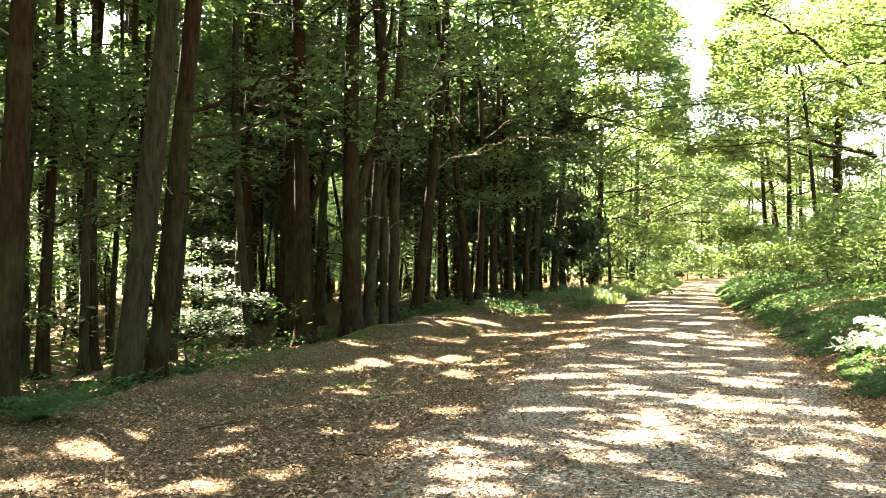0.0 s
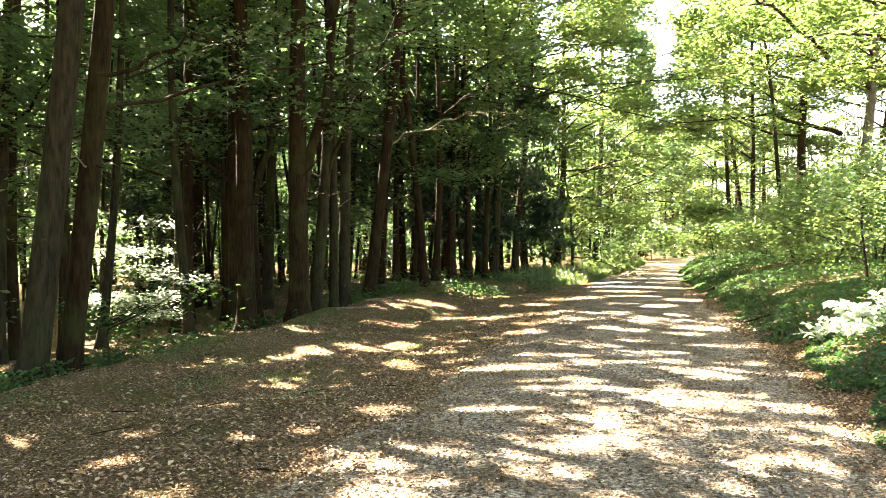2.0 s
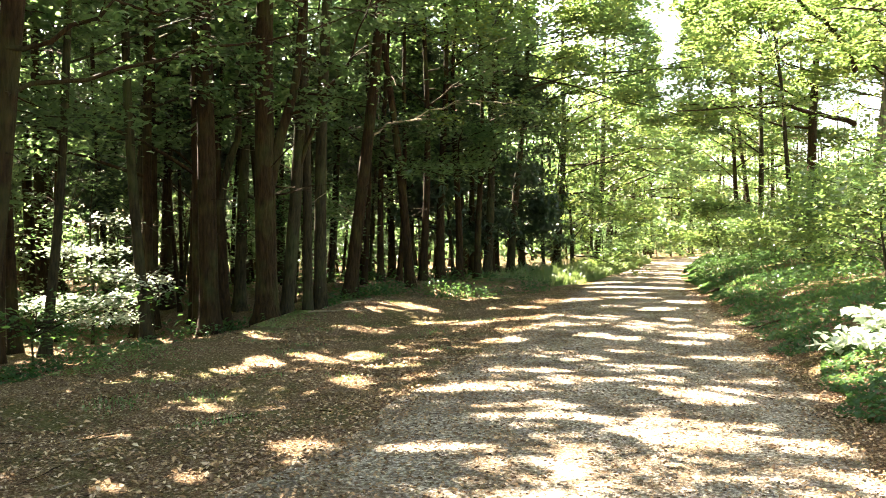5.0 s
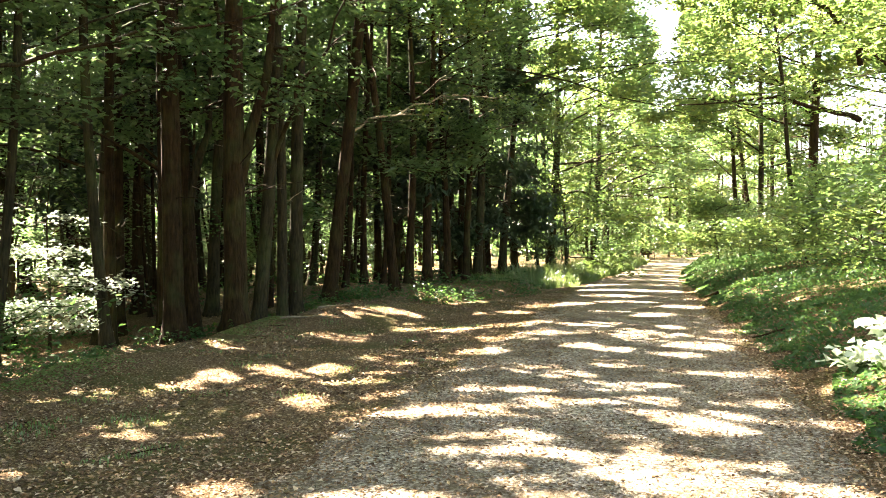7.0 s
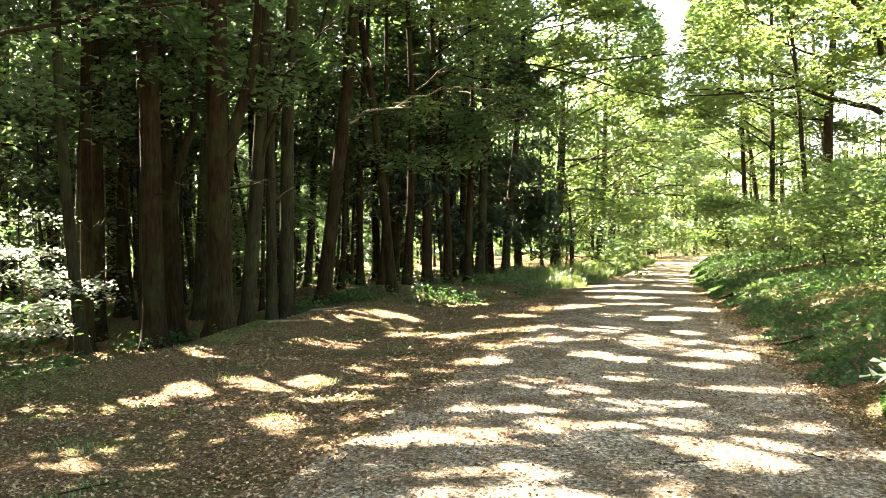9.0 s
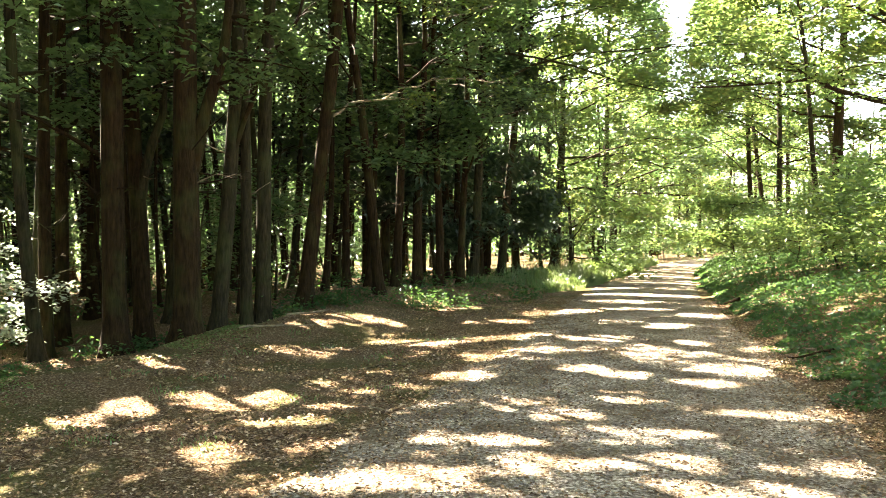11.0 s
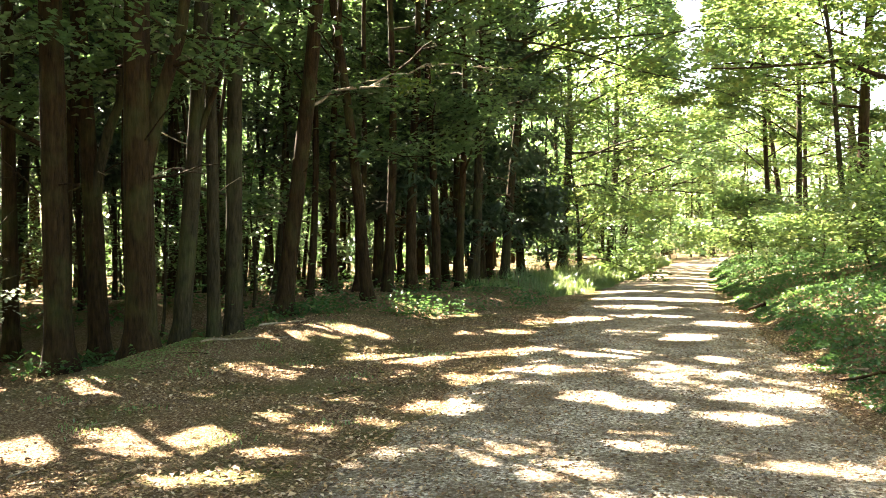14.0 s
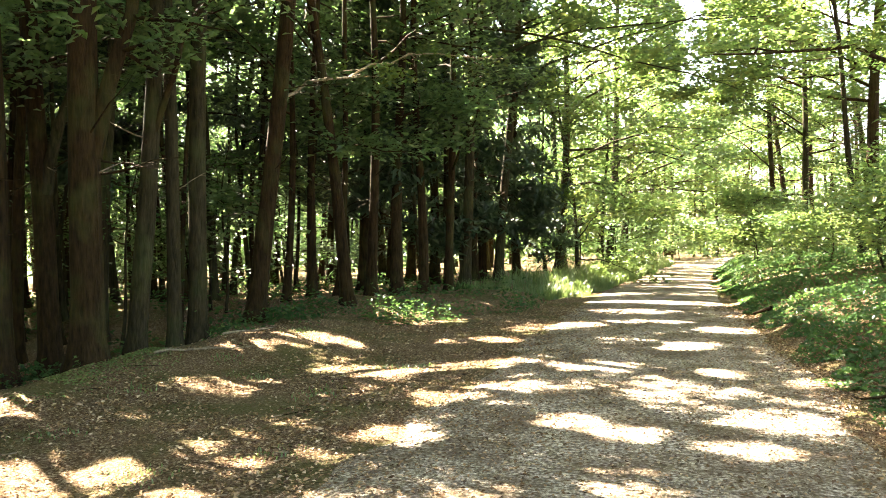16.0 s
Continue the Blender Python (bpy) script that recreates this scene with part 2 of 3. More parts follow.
    n = len(vs)
    f = np.stack([i * n + j, (i + 1) * n + j, (i + 1) * n + j + 1, i * n + j + 1], -1).reshape(-1, 4)
    me = mesh_of("ground", np.stack([U, V, Z], -1).reshape(-1, 3), f, SOIL, True)
    tagged(new("ground", me), "brown forest floor of soil and dead leaves", "ground", "", "structure")


def track_sheet():
    vs = np.concatenate([np.arange(-12, 30, 0.16), np.arange(30, 88, 0.5)])
    k = 26
    s = np.linspace(0, 1, k)
    lo = left_edge(vs) + 0.16 * wave(vs, vs * 0, 5, 9, 0.6, 3)
    hi = right_edge(vs) - 0.1 + 0.1 * wave(vs, vs * 0, 6, 9, 0.6, 3)
    U = lo[:, None] + (hi - lo)[:, None] * s
    V = np.repeat(vs[:, None], k, 1)
    Z = height(U, V) + 0.012 + 0.03 * np.sin(s * math.pi)[None] - 0.05 * ((s < 0.01) | (s > 0.99))[None]
    i, j = np.meshgrid(np.arange(len(vs) - 1), np.arange(k - 1), indexing="ij")
    f = np.stack([i * k + j, i * k + j + 1, (i + 1) * k + j + 1, (i + 1) * k + j], -1).reshape(-1, 4)
    me = mesh_of("road", np.stack([U, V, Z], -1).reshape(-1, 3), f, TRACK, True)
    tagged(new("road", me), "pale gravel forest track strewn with dry leaves", "road", "", "structure")


ground_sheet()
track_sheet()

# gaps in the leaf canopy, by the place on the ground that the sun reaches through them: across, along, half width, half length
GAPS_NEAR = [
    (-2.32, 7.71, 0.2, 0.27), (-2.45, 8.26, 0.2, 0.14), (-2.38, 6.8, 0.17, 0.25), (-1.13, 8.18, 0.24, 0.14), (-1.52, 8.1, 0.18, 0.1), (-0.8, 6.83, 0.2, 0.2),
    (-2.07, 6.27, 0.18, 0.14), (-1.72, 6.24, 0.12, 0.1), (1.51, 8.17, 0.14, 0.2), (0.92, 6.95, 0.24, 0.16), (-4.4, 8.75, 0.3, 0.15), (-3.02, 7.39, 0.3, 0.1),
    (-4.17, 6.54, 0.17, 0.08), (-3.1, 5.49, 0.17, 0.23), (-5.36, 6.49, 0.36, 0.13), (-1.61, 5.53, 0.16, 0.2), (-1.3, 5.2, 0.28, 0.12), (-5.33, 6.99, 0.14, 0.12),
    (-3.4, 5.2, 0.16, 0.13), (-5.43, 5.46, 0.2, 0.13), (-0.28, 5.8, 0.18, 0.08), (0.45, 5.4, 0.3, 0.14), (-2.57, 8.3, 0.2, 0.16), (0.34, 6.2, 0.14, 0.1),
]
GAPS_MID = [
    (0.34, 9.18, 0.52, 0.5), (-0.59, 9.42, 0.3, 0.15), (0.8, 9.05, 0.3, 0.15), (1.11, 8.95, 0.26, 0.18), (-4.39, 10.31, 0.1, 0.2), (1.57, 10.98, 0.15, 0.2),
    (-1.79, 10.6, 0.55, 0.24), (-1.55, 10.85, 0.25, 0.2), (-0.75, 11.26, 0.32, 0.18), (0.02, 11.45, 0.26, 0.24), (0.5, 10.98, 0.44, 0.24), (0.53, 10.52, 0.24, 0.18),
    (1.01, 11.74, 0.27, 0.15), (-3.28, 11.35, 0.17, 0.22), (-1.1, 11.8, 0.22, 0.18), (-5.69, 12.6, 0.26, 0.1), (-0.3, 12.2, 0.17, 0.2), (-0.9, 9.86, 0.2, 0.12),
    (-2.61, 11.66, 0.22, 0.18), (-1.72, 11.8, 0.14, 0.14), (2.3, 11.9, 0.45, 0.75), (2.75, 12.6, 0.7, 0.7), (-0.82, 12.8, 0.13, 0.12), (-2.2, 13.0, 0.15, 0.24),
]
GAPS_VERGE = [
    (-5.5, 17.4, 0.55, 0.55), (-5.9, 17.0, 0.25, 0.35), (-6.6, 15.6, 0.34, 0.6), (-2.48, 14.6, 0.38, 0.5), (-4.95, 13.76, 0.2, 0.16), (-3.95, 14.0, 0.34, 0.26),
    (-4.4, 13.5, 0.4, 0.17), (-3.68, 15.18, 0.28, 0.28), (-3.17, 14.01, 0.18, 0.18), (-2.27, 13.06, 0.14, 0.14), (-2.12, 16.84, 0.48, 0.25), (-2.4, 16.3, 0.2, 0.22),
    (-5.41, 13.16, 0.22, 0.12), (-3.35, 12.46, 0.26, 0.14), (-3.16, 13.37, 0.24, 0.18), (-3.29, 11.4, 0.15, 0.18), (-6.3, 19.4, 0.26, 0.22), (-5.57, 20.48, 0.5, 0.22),
    (-5.64, 12.64, 0.16, 0.09), (-4.6, 19.0, 0.4, 0.2), (-3.6, 18.3, 0.4, 0.16), (-3.83, 14.5, 0.14, 0.16), (-5.0, 24.0, 0.7, 0.5), (-10.75, 16.65, 1.5, 1.2),
]
GAPS_FAR = [
    (-2.38, 18.8, 0.46, 0.4), (-1.07, 18.37, 0.42, 0.34), (-2.29, 22.9, 0.6, 0.55), (-0.95, 15.35, 0.14, 0.18), (0.59, 15.81, 0.28, 0.26), (0.37, 14.82, 0.18, 0.16),
    (-0.16, 20.39, 0.22, 0.4), (-1.23, 25.6, 0.65, 0.5), (1.16, 17.73, 0.2, 0.22), (0.24, 18.12, 0.14, 0.2), (-0.56, 15.07, 0.15, 0.13), (0.98, 13.38, 0.38, 0.12),
    (0.0, 12.3, 0.24, 0.14), (-1.37, 13.15, 0.14, 0.13), (-0.4, 13.65, 0.12, 0.1), (-3.2, 21.2, 0.5, 0.3), (0.5, 22.6, 0.4, 0.3), (-0.8, 23.6, 0.5, 0.3),
]
GAPS = np.array(GAPS_NEAR + GAPS_MID + GAPS_VERGE + GAPS_FAR)


def sunlit(p):
    """Which points lie on the sun's way to a gap's place on the ground."""
    k = (p[:, 2] + 0.05) / S.z
    u, v = p[:, 0] - S.x * k, p[:, 1] - S.y * k
    fine = wave(u * 3.0, v * 4.2, 25, 14, 0.7, 2.4)
    streak = wave(u * 1.6, v * 3.4, 27, 14, 0.6, 2.2)
    lit = (fine > 1.12) | (streak + 0.45 * fine > 1.45)
    on_bank = u > right_edge(v) + 0.8
    lit |= on_bank & (wave(u, v * 1.5, 22, 12, 0.8, 2.6) + 0.35 * fine > 1.15)
    lit |= (u < -8.5) & (wave(u * 0.8, v, 26, 9, 0.5, 1.8) + 0.4 * fine > 0.95)
    su = u + 0.09 * wave(u, v, 21, 9, 2.0, 6.0)
    sv = v + 0.07 * wave(u, v, 23, 9, 2.0, 6.0)
    ragged = np.where((v < 12.3) & (u > -3.2), 0.78, 1.3) + 0.32 * wave(u * 2.5, v * 4, 28, 12, 1.2, 3.5) + 0.3 * fine
    near = (u > -13) & (u < 5) & (v > 3) & (v < 28)
    a, b = su[near, None], sv[near, None]
    inside = ((a - GAPS[:, 0]) / (GAPS[:, 2] * 1.12 + 0.1)) ** 2 + ((b - (a - GAPS[:, 0]) * 0.1 - GAPS[:, 1]) / (GAPS[:, 3] * 0.92 + 0.08)) ** 2 < ragged[near, None]
    lit[near] |= inside.any(1)
    far = np.clip((v - 24) / 10, 0, 1)
    open_way = (u > left_edge(v) - 1.0) & (v > 22)
    lit |= open_way & (wave(u * 0.6, v * 1.3, 24, 9, 0.5, 1.6) > 1.0 - 0.75 * far)
    return lit


# ---- trees ----
def bough(start, az, rise, length, r, sag=0.25, twigs=5, sides=5):
    """A limb with its side twigs, and the points on which its leaves sit."""
    n = 7
    s = np.linspace(0, 1, n)
    d = np.array([math.cos(az), math.sin(az)])
    side = np.array([-d[1], d[0]]) * rng.normal() * 0.18
    kink = np.cumsum(rng.normal(size=(n, 3)) * length * 0.022, axis=0)
    path = np.zeros((n, 3))
    path[:, :2] = start[:2] + np.outer(s * length, d) + np.outer(s ** 2 * length, side)
    path[:, 2] = start[2] + length * (rise * s - sag * s ** 2)
    path += kink
    path[0] = start
    pieces, tips = [tube(path, r * (1 - 0.88 * s), sides)], [path[2:]]
    for _ in range(twigs):
        q = rng.uniform(0.25, 0.95)
        i = min(int(q * (n - 1)), n - 2)
        p0 = path[i] + (path[i + 1] - path[i]) * (q * (n - 1) - i)
        a2 = az + rng.choice([-1, 1]) * rng.uniform(0.4, 1.2)
        l2 = length * rng.uniform(0.2, 0.45) * (1.2 - q * 0.6)
        t = np.linspace(0, 1, 4)
        p = p0 + np.outer(t * l2, [math.cos(a2), math.sin(a2), 0.15]) + np.cumsum(rng.normal(size=(4, 3)) * l2 * 0.06, axis=0) * t[:, None]
        p[:, 2] -= 0.1 * l2 * t ** 2
        pieces.append(tube(p, r * 0.4 * (1 - q * 0.5) * (1 - 0.85 * t), 3))
        tips.append(p[1:])
    return joined(pieces), np.concatenate(tips)


def stem(height_m, r, lean=(0, 0), bend=0.3, flare=1.6, sides=12):
    """A tapered trunk with a root flare, from below the ground to its top."""
    zs = np.concatenate([[-0.3, 0.0, 0.15, 0.4], np.linspace(0.9, height_m, 14)])
    t = np.clip(zs / height_m, 0, 1)
    x = lean[0] * zs / 5 * (1 - 0.3 * t) + bend * (np.sin(t * 5 + rng.uniform(0, 6)) - math.sin(0)) * t
    y = lean[1] * zs / 5 * (1 - 0.3 * t) + bend * np.sin(t * 4 + rng.uniform(0, 6)) * t
    radii = r * (1 - 0.8 * t) * (1 + (flare - 1) * np.exp(-np.clip(zs, 0, None) / 0.22))
    return np.stack([x, y, zs], 1), radii, sides


def tree(name, label, place, h, r, lean=(0, 0), low=4.0, reach=2.6, limbs=10, count=2600, size=0.13, mat=None, bark=None, aim=None,
         shape="broad", dead=3, sides=12, sink=0.0, real=True, group="", spread=0.3, flare=1.6, bend=0.3, clump=12, thick=0.42, twigs=5, limb_bark=None):
    """A tree: trunk, limbs and crown. real: standing in the place, with the canopy's gaps."""
    mat, bark = mat or LEAF_WOOD, bark or BARK
    base = np.array([place[0], place[1], height(place[0], place[1]) - sink]) if real else np.zeros(3)
    root = tagged(new(name), label, "tree", group)
    root.location = base
    path, radii, sides = stem(h, r, lean, bend, flare, sides)
    trunk = part("trunk", mesh_of("trunk", *tube(path, radii, sides, 0.035), bark, True), root)
    cloud = []
    for i in range(limbs):
        q = (i + rng.uniform(0, 1)) / limbs
        z = low + (h * 0.97 - low) * q ** 0.9
        p0 = np.array([np.interp(z, path[:, 2], path[:, 0]), np.interp(z, path[:, 2], path[:, 1]), z])
        az = rng.uniform(0, 2 * math.pi) if aim is None or rng.uniform() < 0.35 else aim + rng.normal() * 0.8
        if shape == "broad":
            length, rise, sag = reach * rng.uniform(0.7, 1.3) * (1.15 - 0.75 * q), rng.uniform(0.02, 0.75), rng.uniform(0.1, 0.35)
        else:
            length, rise, sag = reach * (1.08 - q) * rng.uniform(0.8, 1.15), 0.1, 0.45
        rl = np.interp(z, path[:, 2], radii) * (thick if shape == "broad" else 0.22)
        (lv, lf), tips = bough(p0, az, rise, length, max(rl, 0.014), sag, twigs if shape == "broad" else 4)
        part("limb", mesh_of("limb", lv, lf, limb_bark or bark, True), root)
        cloud.append(tips)
    for i in range(dead):
        z = rng.uniform(1.2, low)
        p0 = np.array([np.interp(z, path[:, 2], path[:, 0]), np.interp(z, path[:, 2], path[:, 1]), z])
        (lv, lf), _ = bough(p0, rng.uniform(0, 6.28), rng.uniform(-0.35, 0.9), rng.uniform(0.4, 1.5), r * 0.1, 0.1, 3, 5)
        part("dead_limb", mesh_of("dead_limb", lv, lf, DEADWOOD if i % 4 == 3 else bark, True), trunk, "bare dead limb")
    cloud = np.concatenate(cloud)
    if count:
        clumps = cloud[rng.integers(0, len(cloud), count // clump)] + rng.normal(size=(count // clump, 3)) * (0.16, 0.16, 0.1)
        p = np.repeat(clumps, clump, axis=0) + rng.normal(size=(count // clump * clump, 3)) * (spread, spread, spread * 0.42)
        spray = np.repeat(np.arange(count // clump), clump)
        if real:
            keep = ~sunlit(p + base) | (p[:, 2] + base[2] < 2.2)
            lane = 0.65 + 0.5 * wave(p[:, 0] + base[0], p[:, 1] + base[1], 29, 9, 0.3, 1.2)
            keep &= (np.abs(p[:, 0] + base[0] + 0.2) > lane) | (p[:, 2] < 7.2) | (p[:, 1] + base[1] < 24)     # the sky shows over the track
            p, spray = p[keep], spray[keep]
        if place[1] < 28:                      # the tops, high above the walk, bear fewer and larger blades
            keep = (p[:, 2] < 8.5) | (np.arange(len(p)) % 2 == 0)
            p, spray = p[keep], spray[keep]
            size = size * np.where(p[:, 2:] < 8.5, 1.0, 1.42)
        up, slim, droop = (0.55, 0.6, None) if shape == "broad" else (0.5, 0.36, -0.5)
        part("crown", mesh_of("crown", *leaves(p, size, up, slim, 0.12, droop, spray), mat), root)
    return root


def clear(u, v, taken, gap):
    return all((u - a) ** 2 + (v - b) ** 2 > gap ** 2 for a, b in taken)


def extra_limb(root, points, r, count, size, mat, bark):
    """A long limb through the points given, with twigs and leaves on its outer part."""
    base = np.array(root.location)
    pts = np.array(points, float) - base
    s = np.linspace(0, 1, 12)
    k = np.linspace(0, 1, len(pts))
    path = np.stack([np.interp(s, k, pts[:, i]) for i in range(3)], 1)
    path[1:-1] = (path[:-2] + path[1:-1] * 2 + path[2:]) / 4 + rng.normal(size=(10, 3)) * 0.06
    pieces, tips = [tube(path, r * (1 - 0.85 * s), 7)], [path[6:]]
    for i in range(9):
        q = rng.integers(3, 11)
        d = path[q] - path[q - 1]
        a = math.atan2(d[1], d[0]) + rng.choice([-1, 1]) * rng.uniform(0.5, 1.1)
        (lv, lf), t = bough(path[q], a, rng.uniform(-0.1, 0.3), rng.uniform(0.6, 1.5), r * 0.3, 0.15, 3, 5)
        pieces.append((lv, lf))
        tips.append(t)
    part("limb", mesh_of("limb", *joined(pieces), bark, True), root)
    cloud = np.concatenate(tips)
    c = np.repeat(cloud[rng.integers(0, len(cloud), count // 8)], 8, axis=0)
    p = c + rng.normal(size=c.shape) * (0.2, 0.2, 0.09)
    p = p[~sunlit(p + base)]
    part("foliage", mesh_of("foliage", *leaves(p, size, 0.6, 0.6), mat), root)


# the trees at the edge of the wood, one by one: across, along, radius, lean
taken = []
# the first tree is out of view, added so its crown shades the near track
EDGE = [(-8.4, 5.2, 0.2, 0.2), (-8.9, 8.9, 0.2, 0.25), (-7.68, 9.8, 0.19, 0.6), (-7.86, 10.72, 0.16, 0.55), (-7.8, 18.0, 0.22, 0.05), (-7.95, 19.15, 0.14, 0.35),
        (-7.75, 19.85, 0.11, -0.12), (-7.7, 20.4, 0.15, 0.12), (-9.5, 19.2, 0.17, -0.2), (-8.8, 17.5, 0.2, -0.15), (-7.7, 22.2, 0.17, 0.5)]
edge = []
for u, v, r, lean in EDGE:
    taken.append((u, v))
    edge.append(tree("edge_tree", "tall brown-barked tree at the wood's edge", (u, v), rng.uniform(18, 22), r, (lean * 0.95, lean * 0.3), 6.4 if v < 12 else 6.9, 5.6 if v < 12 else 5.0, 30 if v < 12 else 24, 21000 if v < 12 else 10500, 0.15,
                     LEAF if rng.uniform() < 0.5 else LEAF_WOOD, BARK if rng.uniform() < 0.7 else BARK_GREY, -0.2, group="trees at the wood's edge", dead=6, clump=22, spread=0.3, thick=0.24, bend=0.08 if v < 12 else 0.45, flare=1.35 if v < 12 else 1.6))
extra_limb(edge[3], [(-7.42, 10.75, 3.75), (-6.6, 11.1, 4.15), (-5.6, 11.8, 4.45), (-4.2, 12.9, 4.7)], 0.036, 300, 0.12, LEAF_WOOD, BARK)
extra_limb(edge[3], [(-7.42, 10.75, 3.2), (-6.9, 12.6, 3.97), (-5.2, 13.8, 4.44), (-3.8, 14.3, 5.1)], 0.034, 420, 0.12, LEAF_WOOD, BARK)
extra_limb(edge[4], [(-7.75, 18.05, 2.6), (-7.35, 18.2, 4.4), (-7.1, 18.5, 6.6), (-6.9, 18.8, 9.5)], 0.13, 900, 0.14, LEAF_WOOD, BARK)
extra_limb(edge[5], [(-7.75, 19.2, 2.9), (-7.2, 19.3, 4.2), (-6.6, 19.6, 5.6), (-6.0, 19.9, 7.4)], 0.06, 700, 0.14, LEAF_WOOD, BARK)
extra_limb(edge[8], [(-9.55, 19.2, 2.2), (-9.2, 19.3, 4.0), (-9.05, 19.4, 6.2), (-9.0, 19.6, 9.0)], 0.1, 700, 0.14, LEAF_WOOD, BARK_GREY)
extra_limb(edge[10], [(-7.3, 22.3, 4.0), (-6.6, 23.4, 4.6), (-5.4, 25.0, 5.3), (-4.2, 26.6, 5.5)], 0.034, 500, 0.14, LEAF, DEADWOOD)

INNER = [(-10.44, 17.8, 0.12), (-9.9, 17.0, 0.11), (-9.7, 18.5, 0.13), (-10.1, 21.0, 0.15), (-9.9, 24.4, 0.09), (-10.1, 26.5, 0.12),
         (-10.9, 18.1, 0.14), (-11.3, 19.2, 0.14), (-10.5, 19.6, 0.1), (-8.0, 24.0, 0.08), (-7.8, 24.8, 0.1), (-7.4, 25.2, 0.08),
         (-6.8, 25.6, 0.12), (-6.5, 26.4, 0.14), (-6.2, 27.4, 0.12), (-5.9, 28.5, 0.11), (-12.2, 12.7, 0.1), (-11.5, 12.4, 0.12), (-11.0, 12.9, 0.09),
         (-11.6, 13.9, 0.11), (-10.6, 15.0, 0.09), (-11.7, 15.5, 0.11), (-10.9, 14.3, 0.08)]
for u, v, r in INNER:
    taken.append((u, v))
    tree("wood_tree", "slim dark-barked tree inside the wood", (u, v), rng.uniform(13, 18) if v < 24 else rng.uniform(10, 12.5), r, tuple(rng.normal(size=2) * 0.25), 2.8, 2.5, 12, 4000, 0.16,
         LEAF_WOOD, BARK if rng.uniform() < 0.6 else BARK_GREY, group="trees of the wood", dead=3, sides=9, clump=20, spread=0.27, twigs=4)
for u0 in np.arange(-23.5, -6, 2.3):
    for v0 in np.arange(-2, 46, 2.4):
        u, v = u0 + rng.uniform(-1.0, 1.0), v0 + rng.uniform(-1.0, 1.0)
        if u > lip(v) - 1.3 or not clear(u, v, taken, 1.25) or (u > -9.6 and v < 20):
            continue
        taken.append((u, v))
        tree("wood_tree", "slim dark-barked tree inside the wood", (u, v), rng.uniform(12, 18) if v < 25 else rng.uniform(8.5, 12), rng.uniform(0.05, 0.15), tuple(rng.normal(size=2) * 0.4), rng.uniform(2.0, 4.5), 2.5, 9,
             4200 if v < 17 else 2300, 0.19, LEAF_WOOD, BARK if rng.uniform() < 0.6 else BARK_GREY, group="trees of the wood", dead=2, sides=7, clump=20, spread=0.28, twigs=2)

made = 0
while made < 34:
    u, v = rng.uniform(-15, -8.7), rng.uniform(9, 31)
    if u < lip(v) - 0.9 and clear(u, v, taken, 0.6) and (u < -9.4 or v > 20) and abs(u + 10.2) + abs(v - 15.4) > 1.4:
        made += 1
        taken.append((u, v))
        tree("pole_tree", "thin dark young tree crowded among the others", (u, v), rng.uniform(9, 14), rng.uniform(0.045, 0.085), tuple(rng.normal(size=2) * 0.45), rng.uniform(4, 6), 1.6, 6, 900, 0.16,
             LEAF_WOOD, BARK if made % 2 else BARK_GREY, group="thin trees of the wood", dead=2, sides=7, clump=20, spread=0.26, twigs=3, bend=0.45)

# saplings under the trees, with flat sprays of leaves
def sapling(u, v, h, count, size=0.11, mat=None, label="sapling with flat sprays of leaves under the trees"):
    return tree("sapling", label, (u, v), h, 0.02 + 0.004 * h, tuple(rng.normal(size=2) * 0.5), 0.5, 1.3, 9, count, size, mat or LEAF_WOOD, BARK_GREY, None,
                group="saplings", dead=0, sides=5, spread=0.22, flare=1.1, bend=0.2, twigs=3)


def layered_sapling(u, v):
    """A sapling whose leaves lie in flat tiers."""
    root = tagged(new("sapling"), "sapling under the trees, its flat leaf tiers coloured pale as sun glare", "tree", "saplings")
    base = np.array([u, v, float(height(u, v))])
    root.location = base
    path, radii, _ = stem(3.2, 0.035, (0.1, 0.0), 0.06, 1.2, 7)
    part("trunk", mesh_of("trunk", *tube(path, radii, 7), BARK_GREY, True), root)
    for z, wide, du, dv, count in ((-0.1, 0.7, 0.3, -0.2, 500), (0.2, 0.95, -0.2, 0.0, 2600), (0.75, 0.75, 0.8, 0.1, 420), (1.25, 0.5, -0.1, 0.0, 420), (1.9, 0.4, 0.3, 0.2, 110)):
        top = z - base[2]
        p0 = np.array([np.interp(top, path[:, 2], path[:, 0]), np.interp(top, path[:, 2], path[:, 1]), top - 0.1])
        tips = []
        for i in range(6):
            (lv, lf), t = bough(p0, i * 1.05 + rng.uniform(-0.3, 0.3), 0.12, wide * 1.2, 0.009, 0.05, 3, 4)
            part("limb", mesh_of("limb", lv, lf, BARK_GREY, True), root)
            tips.append(t)
        t = np.concatenate(tips)
        p = t[rng.integers(0, len(t), count)] * (1, 1, 0.35) + (0, 0, (top - 0.05) * 0.65) + rng.normal(size=(count, 3)) * (0.16, 0.16, 0.07) + (du, dv, 0.05)
        p[:, 2] += (p[:, 0] - du) * rng.uniform(-0.22, 0.12)
        # tiers get the whitened leaf colour, which stands in for strong sunlight
        tagged(part("leaf_tier", mesh_of("leaf_tier", *leaves(p, 0.095, 0.65, 0.7), LEAF_GLARE), root), kind="stuff")


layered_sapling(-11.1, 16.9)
for u, v, h in [(-9.3, 20.6, 3.2), (-8.9, 23.2, 3.4), (-8.2, 12.0, 0.7), (-11.4, 10.2, 2.6)]:
    sapling(u, v, h, 600, 0.1, LEAF_COVER)
made = 0
while made < 78:
    u, v = rng.uniform(-20, -8.4), rng.uniform(8, 40)
